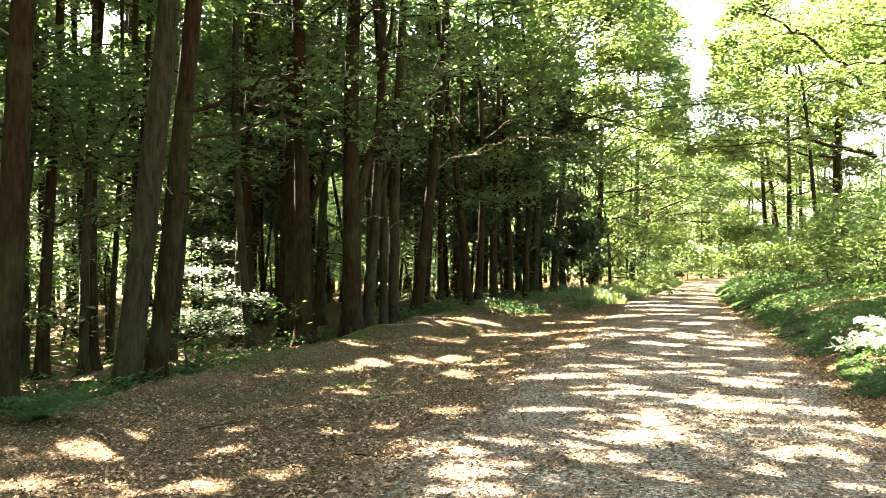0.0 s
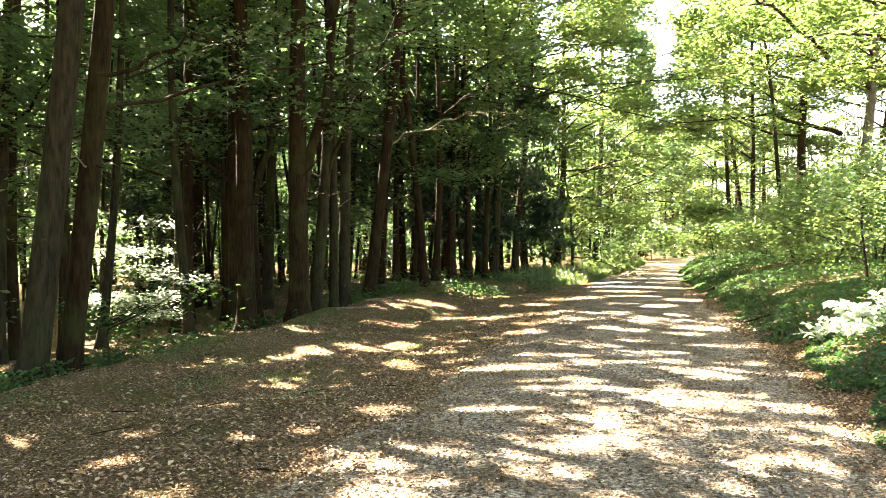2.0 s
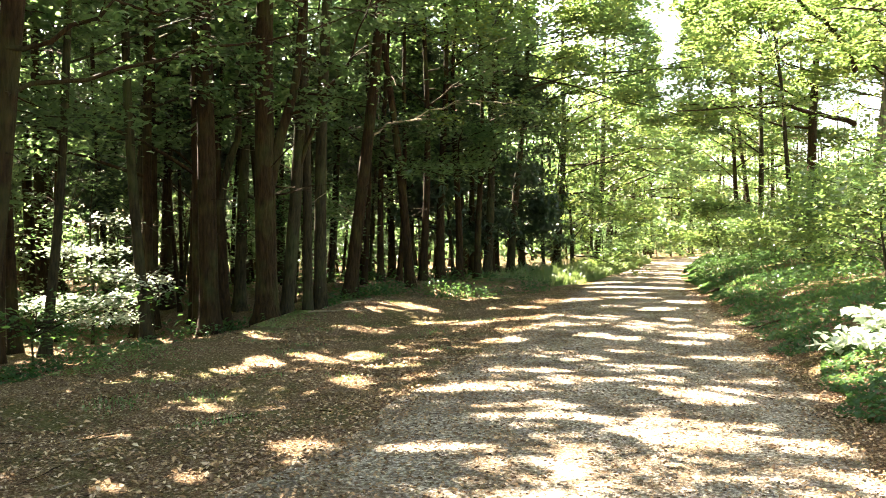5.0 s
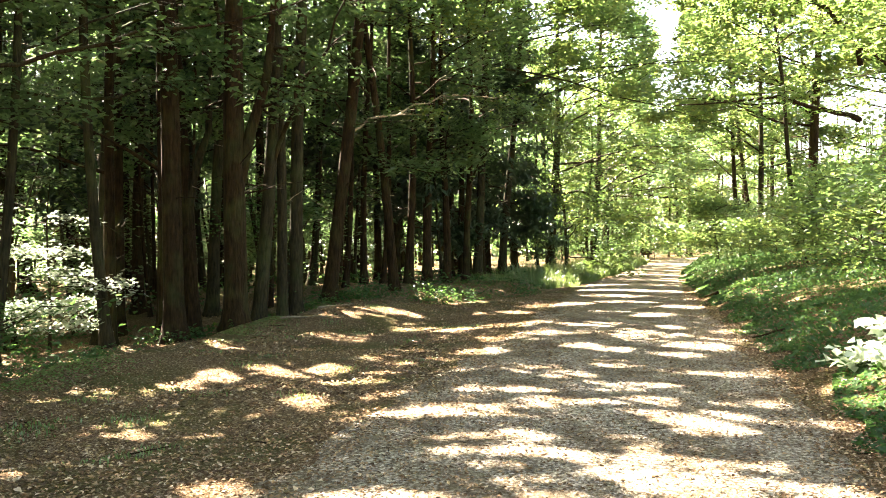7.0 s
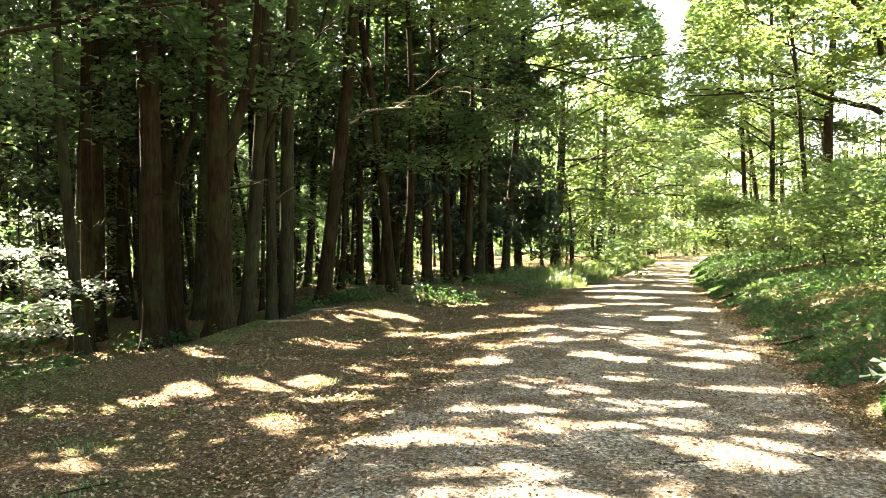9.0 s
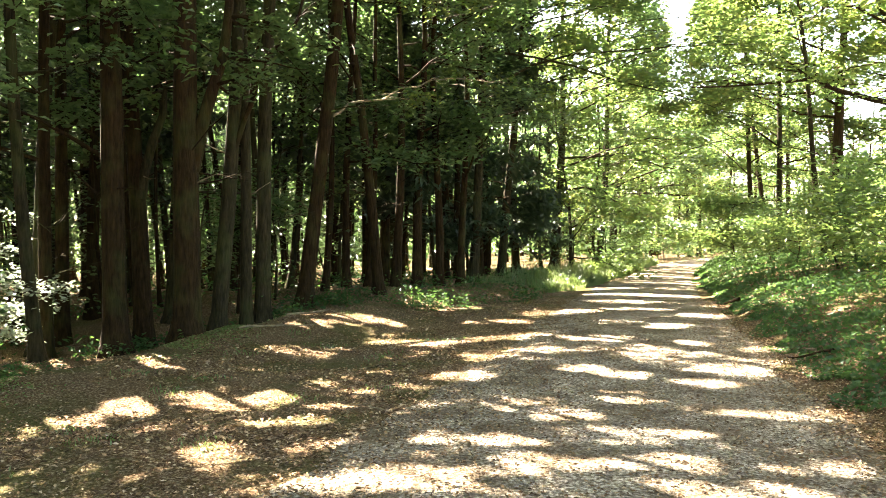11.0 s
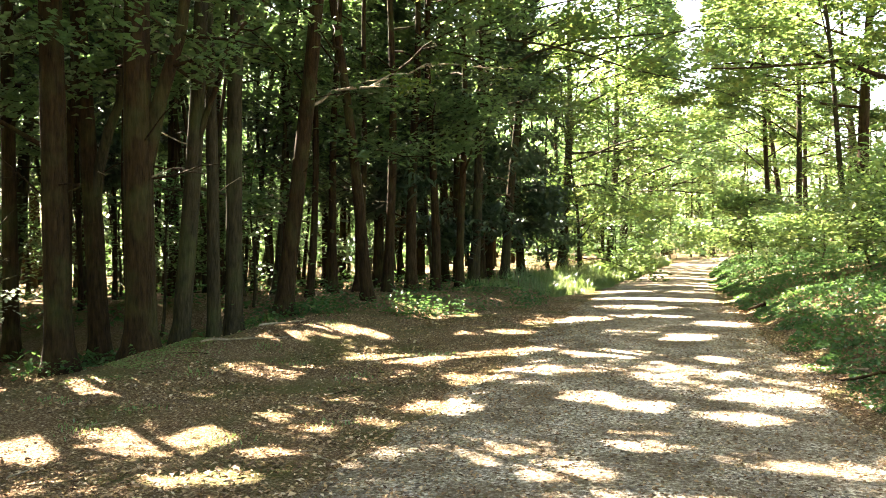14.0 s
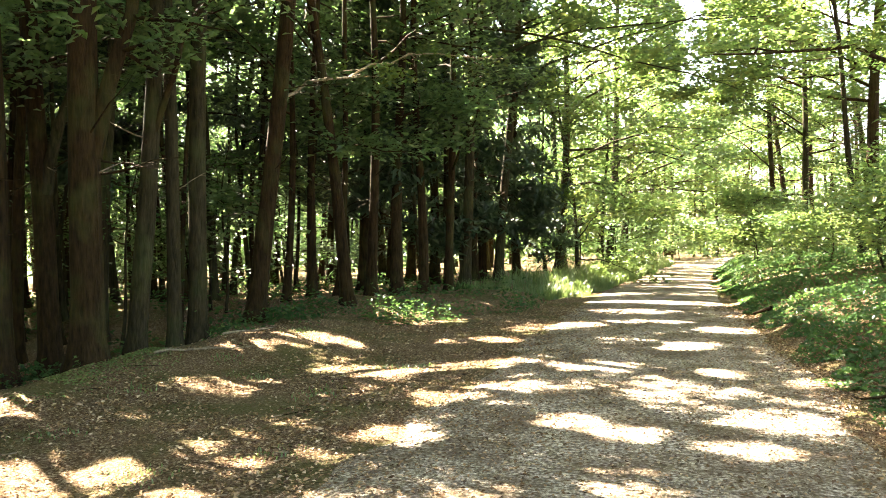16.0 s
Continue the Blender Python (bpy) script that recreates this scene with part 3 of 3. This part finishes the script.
    if u < lip(v) - 1.6 and (u < -12 or v > 23) and not (u > -11 and v > 23 and made % 3):
        made += 1
        sapling(u, v, rng.uniform(2.5, 6.5), 950, 0.13)

# spruces
for u, v, h in [(-9.4, 31.8, 10), (-6.3, 32.4, 11), (-5.9, 36.6, 11), (-12.5, 21.6, 13), (-16, 20.8, 13), (-19, 25, 14), (-16.4, 27.6, 14), (-14.6, 24, 16), (-11.7, 26.4, 15), (-18, 29, 15), 
                (-8.2, 28.6, 10), (-7.2, 31.4, 10), (-10.4, 30.2, 10), (-13, 26.5, 16), (-6.6, 34.6, 13), (-15, 20, 15), (-8.8, 34.0, 14)]:
    tree("spruce", "dark green spruce with drooping boughs in the wood", (u, v), h, 0.15, tuple(rng.normal(size=2) * 0.1), 1.4 if u > -9 else 3.2, 2.4, 24, 8500, 0.3, NEEDLE, BARK, shape="cone", dead=3, group="spruces", spread=0.24)

# oaks leaning out over the track
for u, v, h, r, reach in [(-5.9, 29.9, 14, 0.15, 5.2), (-5.7, 33.0, 13.5, 0.15, 5.0), (-4.8, 38.5, 14, 0.16, 5.6), (-3.7, 45.2, 16, 0.17, 5.4), (-3.8, 53.0, 16, 0.17, 5.8), (-2.8, 62.0, 16, 0.17, 5.8)]:
    tree("oak", "leafy oak reaching over the track", (u, v), h, r, (0.35, 0.0), 5.2 if v < 35 else 2.8, reach, 28, 11500 if v < 35 else 20000, 0.22, LEAF_WOOD if 44 < v < 47 else LEAF, BARK_GREY, -0.15, group="oaks by the track", dead=1, spread=0.36, clump=18)

# young broadleaf trees along the far left verge
for u, v, h in [(-3.9, 37.0, 7), (-3.6, 42, 8), (-5.2, 43, 9), (-3.2, 48.5, 9), (-3.2, 52, 10), (-2.6, 59, 10), (-1.6, 64, 10), (-5.6, 40.5, 10)]:
    tree("verge_tree", "young leafy broadleaf tree beside the track", (u, v), h, 0.07, tuple(rng.normal(size=2) * 0.3), 0.4, 2.2, 18, 4800, 0.17, LEAF, BARK_GREY, -0.3,
         group="verge trees", dead=0, sides=8, spread=0.3, clump=20)

# trees on the right bank, their boughs over the track
RIGHT = [(5.4, 38.7, 14, 0.22, BARK), (5.3, 28.6, 14, 0.18, BARK_PALE), (4.4, 34.5, 11, 0.1, BARK_GREY), (6.8, 24.0, 13, 0.14, BARK), (7.6, 31.5, 13, 0.17, BARK), (3.8, 43, 17, 0.13, BARK_GREY),
         (3.4, 49, 17, 0.13, BARK), (4.6, 55, 17, 0.15, BARK), (6.4, 61, 17, 0.15, BARK), (7.6, 19.0, 13, 0.15, BARK_GREY), (8.5, 42, 13, 0.17, BARK), (7.5, 50, 13, 0.17, BARK),
         (6.8, 12.5, 12, 0.17, BARK), (9.5, 25.5, 12, 0.15, BARK), (9.2, 36, 12, 0.14, BARK_GREY), (7.4, 5, 12, 0.17, BARK), (9.6, 68, 13, 0.17, BARK), (3.6, 80, 12, 0.17, BARK),
         (0.6, 77, 11, 0.17, BARK), (-2, 73, 13, 0.17, BARK), (6.5, 84, 13, 0.17, BARK), (-0.5, 86, 12, 0.17, BARK),
         # six unseen trees behind the start, both sides, added to block sky light
         (5.6, -1.5, 13, 0.17, BARK), (4.6, -8, 14, 0.17, BARK), (6.2, -14, 14, 0.17, BARK_GREY), (-4.6, -7.5, 15, 0.18, BARK), (-5.4, -13, 15, 0.18, BARK), (9.5, -4, 14, 0.17, BARK)]
bank = []
for u, v, h, r, bark in RIGHT:
    bank.append(tree("bank_tree", "broadleaf tree with sunlit yellow-green leaves on the bank", (u, v), h, r, (rng.normal() * 0.4 - 0.2, rng.normal() * 0.3), 4.6 if v < 40 else 2.2, 4.8 if v > 26 else 3.6, 20, 5000 if v < 2 else 10000 if v < 26 else 11000 if v < 40 else 13500 if v < 55 else 6000, 0.15 if v < 30 else 0.22, LEAF, bark, 3.1 if u > 0 else 0.0,
                     group="bank trees", dead=2, spread=0.3, clump=24, thick=0.36, limb_bark=BARK))
extra_limb(bank[1], [(5.0, 28.4, 4.7), (4.2, 27.6, 4.9), (2.6, 25.6, 5.0), (0.2, 23.2, 4.5)], 0.085, 800, 0.14, LEAF, BARK)
extra_limb(bank[1], [(5.0, 28.4, 6.2), (3.9, 26.0, 7.0), (2.4, 22.6, 7.2), (0.9, 19.5, 7.0)], 0.08, 1100, 0.14, LEAF, BARK)
extra_limb(bank[3], [(6.6, 23.9, 4.6), (5.4, 22.0, 5.4), (4.0, 19.6, 5.7), (2.6, 17.4, 5.2)], 0.07, 1300, 0.13, LEAF, BARK)
extra_limb(bank[3], [(6.6, 23.9, 4.2), (5.2, 21.0, 4.9), (4.0, 18.6, 4.9), (3.0, 16.4, 4.7)], 0.05, 1400, 0.13, LEAF, BARK)

# bushes at the foot of the right bank's trees
for i in range(26):
    v = 17 + i * 1.7 + rng.uniform(-0.6, 0.6)
    u = right_edge(v) + rng.uniform(2.2, 5.0) * (1 if v < 36 else 0.55)
    tree("bush", "leafy green bush on the bank", (u, v), rng.uniform(1.3, 2.9), 0.03, tuple(rng.normal(size=2) * 0.6), 0.25, 1.5, 12, 3000, 0.115, LEAF if i % 3 else LEAF_WOOD, BARK_GREY, None,
         group="bushes on the bank", dead=0, sides=6, spread=0.32, flare=1.1)


for u, v in [(-3.2, 44), (-2.9, 50.5), (-3.4, 57), (-2.2, 61.5), (-1.2, 67), (-0.2, 71.5), (1.4, 74.5), (3.6, 77.5), (-4.2, 39.5)]:
    tree("bush", "leafy green bush beside the track", (u, v), rng.uniform(2, 3.6), 0.03, tuple(rng.normal(size=2) * 0.6), 0.2, 1.4, 12, 2400, 0.16, LEAF_WOOD, BARK_GREY, None,
         group="bushes beside the track", dead=0, sides=6, spread=0.3, flare=1.1)


# woods far off, which close the view
def far_woods():
    spots = []
    for u0 in (-25.5, -28.0, -30.5, -33.0, -36.0, -39.0, -72.0, -75.0):
        spots += [(u0, v0) for v0 in np.arange(-14, 92, 3.2)]
    for u0 in np.arange(-23, -3, 3.2):
        spots += [(u0, v0) for v0 in np.concatenate([np.arange(-20, -4, 3.2), np.arange(47, 95, 3.2)]) if u0 < lip(v0) - 3]
    for u0 in np.arange(20, 34, 5):
        spots += [(u0, v0) for v0 in np.arange(-18, 98, 4.5)]
    spots += [(a, b) for a, b in ((-1.5, 70), (0.2, 74), (-3, 67), (2.5, 78), (0, 80), (-4, 72), (-2, 77), (8, 76), (9, 82), (4.5, 83))]
    for v0 in np.arange(90, 112, 4):
        spots += [(u0, v0) for u0 in np.arange(-40, 40, 4)]
    stems, crowns, firs = [], [], []
    for u0, v0 in spots:
        u, v = u0 + rng.uniform(-1.4, 1.4), v0 + rng.uniform(-1.4, 1.4)
        z, h = float(height(u, v)), rng.uniform(11, 16)
        zs = np.array([-0.3, 0.3, h * 0.5, h])
        r = rng.uniform(0.07, 0.16)
        lean = rng.normal(size=2) * 0.04
        stems.append(tube(np.stack([u + lean[0] * zs, v + lean[1] * zs, z + zs], 1), r * np.array([1.4, 1.0, 0.7, 0.1]), 6))
        inside = -42 < u < -3 and v < 46
        low = rng.uniform(0.6, 3.0) if inside else 0.2
        h = h if -50 < u < 12 else h * 0.6
        n = 23 if v < 86 else 42
        q = rng.uniform(0, 1, n)
        a, d = rng.uniform(0, 6.28, n), rng.uniform(0.3, 2.3, n) * (1.1 - 0.6 * q)
        c = np.stack([u + np.cos(a) * d, v + np.sin(a) * d, z + low + (h - low) * q], 1)
        c = np.repeat(c, 8, axis=0)
        (firs if inside and u < -24 and rng.uniform() < 0.7 else crowns).append(c + rng.normal(size=c.shape) * (0.45, 0.45, 0.25))
    me = mesh_of("far_woods", *leaves(np.concatenate(crowns), 0.52, 0.5, 0.62), LEAF_WOOD)
    tagged(new("far_woods", me), "dense green leaves of the woods far off", "woods", "", "stuff")
    me = mesh_of("far_firs", *leaves(np.concatenate(firs), 0.5, 0.45, 0.5), NEEDLE)
    tagged(new("far_firs", me), "dark green firs deep in the wood", "woods", "", "stuff")
    v, f = joined(stems)
    tagged(new("far_trunks", mesh_of("far_trunks", v, f, BARK, True)), "slim dark trunks of the woods far off", "woods", "", "stuff")


far_woods()


# ground cover on the right bank
def cover():
    n = 92000
    v = -2 + 52 * rng.uniform(0, 1, n) ** 1.35
    u = right_edge(v) + 0.05 + 0.25 * wave(v, v * 0, 31, 9, 0.5, 3) + 7.0 * rng.uniform(0, 1, n) ** 1.7
    tall = (0.08 + 0.2 * np.clip(wave(u, v, 32, 9, 0.4, 1.6) + 0.6, 0, 2)) * np.clip((u - right_edge(v)) / 0.9, 0.2, 1)
    p = np.stack([u, v, height(u, v) + tall * rng.uniform(0.05, 1, n)], 1)
    me = mesh_of("ground_cover", *leaves(p, 0.075, 0.55, 0.62), LEAF_COVER)
    tagged(new("ground_cover", me), "low green bramble and herb leaves covering the bank", "undergrowth", "", "stuff")


def blades(name, label, u, v, tall, mat=GRASS):
    n = len(u)
    base = np.stack([u, v, height(u, v) - 0.01], 1)
    a = rng.uniform(0, 6.28, n)
    d = np.stack([np.cos(a), np.sin(a), np.zeros(n)], 1)
    s = np.stack([-np.sin(a), np.cos(a), np.zeros(n)], 1) * 0.007
    hgt = (tall * rng.uniform(0.5, 1.2, n))[:, None]
    up = np.array([0, 0, 1.0])
    vs = np.stack([base - s, base + s, base + up * hgt * 0.6 + d * hgt * 0.18 + s * 0.8, base + up * hgt * 0.6 + d * hgt * 0.18 - s * 0.8, base + up * hgt * 0.85 + d * hgt * 0.5], 1).reshape(-1, 3)
    k = np.arange(n)[:, None] * 5
    f = np.concatenate([k + np.array([0, 1, 2]), k + np.array([0, 2, 3]), k + np.array([3, 2, 4])], 1).reshape(-1, 3)
    return tagged(new(name, mesh_of(name, vs, f, mat)), label, "grass", "", "stuff")


cover()
n = 16000
v = 29 + 28 * rng.uniform(0, 1, n) ** 1.1
u = np.minimum(lip(v) + 0.3, left_edge(v)) - 0.05 + 0.25 * wave(v, v * 0, 33) - 2.4 * rng.uniform(0, 1, n) ** 1.8
blades("grass", "tall green grass on the far left verge", u, v, 0.34 + 0.2 * wave(u, v, 34, 9, 0.5, 2))

# dead leaves and chips lying on the ground
def litter(name, label, size, mat, u, v, lift=0.014):
    on_track = (u > left_edge(v)) & (u < right_edge(v))
    p = np.stack([u, v, height(u, v) + lift + 0.028 * on_track], 1)
    tagged(new(name, mesh_of(name, *leaves(p, size, 0.68, 0.6, 0.2), mat)), label, "leaf litter", "", "stuff")


n = 170000
v = 3.2 + 24 * rng.uniform(0, 1, n) ** 1.9
u = rng.uniform(-10.5, 2.0, n)
keep = rng.uniform(0, 1, n) < np.where((u > -2.0) & (u < 1.2), 0.5, np.clip(0.55 + 0.55 * wave(u, v, 45, 12, 0.5, 2.4), 0.12, 1.0))
litter("leaf_litter", "brown dry leaves and wood chips strewn over the ground", 0.034, LITTER, u[keep], v[keep])
n = 22000
v = 3.0 + 25 * rng.uniform(0, 1, n) ** 1.5
u = np.where(rng.uniform(0, 1, n) < 0.6, left_edge(v) + rng.normal(size=n) * 0.8, right_edge(v) - 0.1 + rng.normal(size=n) * 0.25)
litter("drifted_leaves", "dry brown leaves drifted along the edges of the track", 0.035, LITTER, u, v)

n = 9000
v = 4.5 + 19 * rng.uniform(0, 1, n) ** 1.3
u = lip(v) + 0.4 + 4.6 * rng.uniform(0, 1, n)
keep = wave(u, v, 46, 12, 0.6, 2.6) > 0.0
litter("dead_leaves", "curled brown dead leaves lying in drifts on the verge", 0.055, LITTER, u[keep], v[keep], 0.02)


# low plants along the lip of the wood
def lip_plants():
    n = 9000
    v = rng.uniform(7, 24, n)
    u = lip(v) - 0.15 - 1.6 * rng.uniform(0, 1, n) ** 1.5
    keep = wave(u, v, 41, 9, 0.7, 2.5) > 0.1
    u, v = u[keep], v[keep]
    p = np.stack([u, v, height(u, v) + 0.03 + 0.2 * rng.uniform(0, 1, len(u)) ** 1.5], 1)
    tagged(new("woodland_herbs", mesh_of("woodland_herbs", *leaves(p, 0.075, 0.6, 0.6), LEAF_COVER)), "small green herbs along the edge of the wood", "undergrowth", "", "stuff")
    n = 16000
    v = rng.uniform(6, 34, n)
    u = lip(v) - 1.2 - 13 * rng.uniform(0, 1, n)
    keep = wave(u, v, 43, 9, 0.4, 1.6) > 0.0
    u, v = u[keep], v[keep]
    p = np.stack([u, v, height(u, v) + 0.03 + 0.3 * rng.uniform(0, 1, len(u)) ** 1.5], 1)
    tagged(new("woodland_floor_plants", mesh_of("woodland_floor_plants", *leaves(p, 0.12, 0.6, 0.6), LEAF_COVER)), "green seedlings and herbs on the floor of the wood", "undergrowth", "", "stuff")
    n = 3200
    v = rng.uniform(21, 28, n)
    u = lip(v) + 0.9 - 2.6 * rng.uniform(0, 1, n)
    keep = wave(u, v, 42, 9, 0.7, 2.5) > -0.1
    u, v = u[keep], v[keep]
    p = np.stack([u, v, height(u, v) + 0.03 + 0.25 * rng.uniform(0, 1, len(u)) ** 1.5], 1)
    tagged(new("bank_herbs", mesh_of("bank_herbs", *leaves(p, 0.09, 0.6, 0.6), LEAF_COVER)), "green herbs on the leafy mound beside the track", "undergrowth", "", "stuff")


lip_plants()
n = 12000
v = rng.uniform(8, 19.5, n)
u = lip(v) + 0.75 * rng.normal(size=n) * 0.5 + 0.1
keep = wave(u * 1.5, v, 44, 9, 0.5, 2.0) > 0.05
u, v = u[keep], v[keep]
p = np.stack([u, v, height(u, v) + 0.012 * rng.uniform(0, 1, len(u))], 1)
tagged(new("moss", mesh_of("moss", *leaves(p, 0.04, 0.7, 0.7), GRASS)), "yellow-green moss cushions on the lip of the verge", "moss", "", "stuff")

# a fern at the foot of the edge trees
def fern(u, v, fronds=16, length=0.75):
    root = tagged(new("fern"), "light green fern on the forest floor", "fern")
    root.location = (u, v, float(height(u, v)))
    for i in range(fronds):
        a = i * 6.283 / fronds + rng.uniform(-0.2, 0.2)
        l = length * rng.uniform(0.7, 1.1)
        s = np.linspace(0, 1, 9)
        rib = np.stack([np.cos(a) * l * s * 0.85, np.sin(a) * l * s * 0.85, l * (0.75 * s - 0.55 * s ** 2)], 1)
        rv, rf = tube(rib, 0.005 * (1 - 0.8 * s), 4)
        rf = np.concatenate([rf[:, [0, 1, 2]], rf[:, [0, 2, 3]]])
        side = np.array([-math.sin(a), math.cos(a), 0.12])
        bits = [(rv, rf)]
        for q in np.linspace(0.15, 0.98, 16):
            p = np.array([np.interp(q, s, rib[:, k]) for k in range(3)])
            w = l * 0.26 * (1.05 - q) + 0.015
            along = np.array([math.cos(a), math.sin(a), 0]) * 0.02
            for sg in (-1, 1):
                bits.append((np.stack([p - along, p + side * sg * w + along, p + along]), np.array([[0, 1, 2]])))
        part("frond", mesh_of("frond", *joined(bits), LEAF_COVER), root)


fern(-6.4, 6.8)
fern(-7.0, 7.6, 12, 0.55)


# fallen sticks and a log
def stick(name, label, a, b, r, mat, twigs=2):
    a, b = np.array(a, float), np.array(b, float)
    s = np.linspace(0, 1, 8)
    p = a + np.outer(s, b - a) + rng.normal(size=(8, 3)) * (1, 1, 0) * np.linalg.norm(b - a) * 0.025
    p[:, 2] = height(p[:, 0], p[:, 1]) + r * 0.9 + 0.02
    root = tagged(new(name), label, "stick")
    root.location = p[0]
    stem_part = part("stem", mesh_of("stem", *tube(p - p[0], r * (1 - 0.6 * s), 7, 0.08), mat, True), root)
    for _ in range(twigs):
        i = rng.integers(2, 6)
        d = (b - a)[:2]
        ang = math.atan2(d[1], d[0]) + rng.choice([-1, 1]) * 0.7
        t = np.linspace(0, 1, 4)
        l = np.linalg.norm(d) * 0.3
        q = p[i] + np.outer(t * l, [math.cos(ang), math.sin(ang), 0.08])
        part("twig", mesh_of("twig", *tube(q - p[0], r * 0.5 * (1 - 0.7 * t), 5), mat, True), stem_part)


stick("fallen_branch", "broken brown branch lying at the edge of the track", (1.75, 16.5, 0), (1.3, 17.1, 0), 0.022, BARK)
stick("fallen_branch", "broken pale branch stub lying at the edge of the track", (1.62, 16.95, 0), (1.55, 17.25, 0), 0.022, DEADWOOD, 1)
stick("fallen_stick", "short dark stick lying on the gravel", (0.05, 10.4, 0), (0.38, 10.6, 0), 0.013, BARK, 1)
stick("fallen_stick", "short dark stick lying on the gravel", (-0.5, 9.95, 0), (-0.36, 9.92, 0), 0.014, BARK, 0)
stick("fallen_branch", "bleached fallen branch beside the wood", (-7.1, 18.5, 0), (-6.1, 19.35, 0), 0.018, DEADWOOD, 3)
stick("fallen_branch", "bleached fallen branch beside the wood", (-7.0, 20.0, 0), (-6.5, 20.7, 0), 0.02, DEADWOOD, 2)
stick("fallen_log", "short dark log end at the edge of the track", (1.25, 25.0, 0), (0.95, 25.25, 0), 0.05, BARK, 0)
stick("fallen_branch", "brown fallen branch among the trees", (-9.6, 10.8, 0), (-8.2, 11.8, 0), 0.05, BARK)
for i in range(70):
    u, v = rng.uniform(-7, 1.5), rng.uniform(4.5, 20)
    a = rng.uniform(0, 6.28)
    l = rng.uniform(0.12, 0.45)
    stick("fallen_stick", "thin dry twig lying on the ground", (u, v, 0), (u + math.cos(a) * l, v + math.sin(a) * l, 0), rng.uniform(0.004, 0.009), DEADWOOD if i % 2 else BARK, 1)


# a pale weathered post on the far verge
def post(u, v):
    root = tagged(new("marker_post"), "pale weathered wooden post on the grassy verge", "post")
    root.location = (u, v, float(height(u, v)))
    bm = bmesh.new()
    bmesh.ops.create_cube(bm, size=1)
    bmesh.ops.scale(bm, vec=(0.14, 0.14, 1.1), verts=bm.verts)
    bmesh.ops.translate(bm, vec=(0, 0, 0.45), verts=bm.verts)
    bmesh.ops.bevel(bm, geom=bm.edges[:], offset=0.018, segments=2, affect="EDGES")
    me = bpy.data.meshes.new("post_body")
    bm.to_mesh(me)
    bm.free()
    me.materials.append(BARK_PALE)
    part("post_body", me, root)


post(-2.35, 49.0)

# loose pebbles on the track
n = 6000
v = 3.2 + 16 * rng.uniform(0, 1, n) ** 1.5
u = rng.uniform(-2.3, 1.5, n)
c = np.stack([u, v, height(u, v) + 0.043], 1)
octa = np.array([(1, 0, 0), (0, 1, 0), (-1, 0, 0), (0, -1, 0), (0, 0, 0.7), (0, 0, -0.7)], float)
spin = rng.uniform(0, 6.28, n)
size = rng.uniform(0.004, 0.012, n)
shape = octa[None] * (1 + 0.3 * rng.normal(size=(n, 6, 1)))
x = shape[..., 0] * np.cos(spin)[:, None] - shape[..., 1] * np.sin(spin)[:, None]
y = shape[..., 0] * np.sin(spin)[:, None] + shape[..., 1] * np.cos(spin)[:, None]
pv = np.stack([x, y, shape[..., 2]], -1) * size[:, None, None] + c[:, None]
tri = np.array([(0, 1, 4), (1, 2, 4), (2, 3, 4), (3, 0, 4), (1, 0, 5), (2, 1, 5), (3, 2, 5), (0, 3, 5)])
pf = (np.arange(n)[:, None, None] * 6 + tri[None]).reshape(-1, 3)
tagged(new("pebbles", mesh_of("pebbles", pv.reshape(-1, 3), pf, STONE)), "small grey and tan pebbles on the track", "pebbles", "", "stuff")

# small tufts of grass on the verge
g = np.random.default_rng(77)
spots = np.stack([g.uniform(-6.6, -3.0, 22), g.uniform(9, 21, 22)], 1)
pick = spots[g.integers(0, 22, 1500)] + g.normal(size=(1500, 2)) * 0.14
blades("verge_grass", "short thin grass tufts on the leafy verge", pick[:, 0], pick[:, 1], 0.055)


# broad-leaved plants on the bank, the sun's glare put into their pale leaf colour
def wild_plant(u, v, tall, count):
    root = tagged(new("wild_plant"), "broad-leaved plant on the bank, its leaves coloured pale as sun glare", "plant", "plants on the bank")
    root.location = (u, v, float(height(u, v)))
    tips = []
    for i in range(7):
        a = i * 0.9 + rng.uniform(-0.2, 0.2)
        s = np.linspace(0, 1, 6)
        l = tall * rng.uniform(0.8, 1.2)
        p = np.stack([np.cos(a) * l * 0.7 * s, np.sin(a) * l * 0.7 * s, l * (1.1 * s - 0.4 * s ** 2) - 0.03], 1)
        part("stalk", mesh_of("stalk", *tube(p, 0.007 * (1 - 0.7 * s), 5), GRASS, True), root)
        tips.append(p[2:])
    t = np.concatenate(tips)
    p = t[rng.integers(0, len(t), count)] + rng.normal(size=(count, 3)) * (0.08, 0.08, 0.03)
    p[:, 2] = np.clip(p[:, 2], 0.03, None)
    tagged(part("foliage", mesh_of("foliage", *leaves(p, 0.13, 0.6, 0.7), LEAF_GLARE), root), kind="stuff")


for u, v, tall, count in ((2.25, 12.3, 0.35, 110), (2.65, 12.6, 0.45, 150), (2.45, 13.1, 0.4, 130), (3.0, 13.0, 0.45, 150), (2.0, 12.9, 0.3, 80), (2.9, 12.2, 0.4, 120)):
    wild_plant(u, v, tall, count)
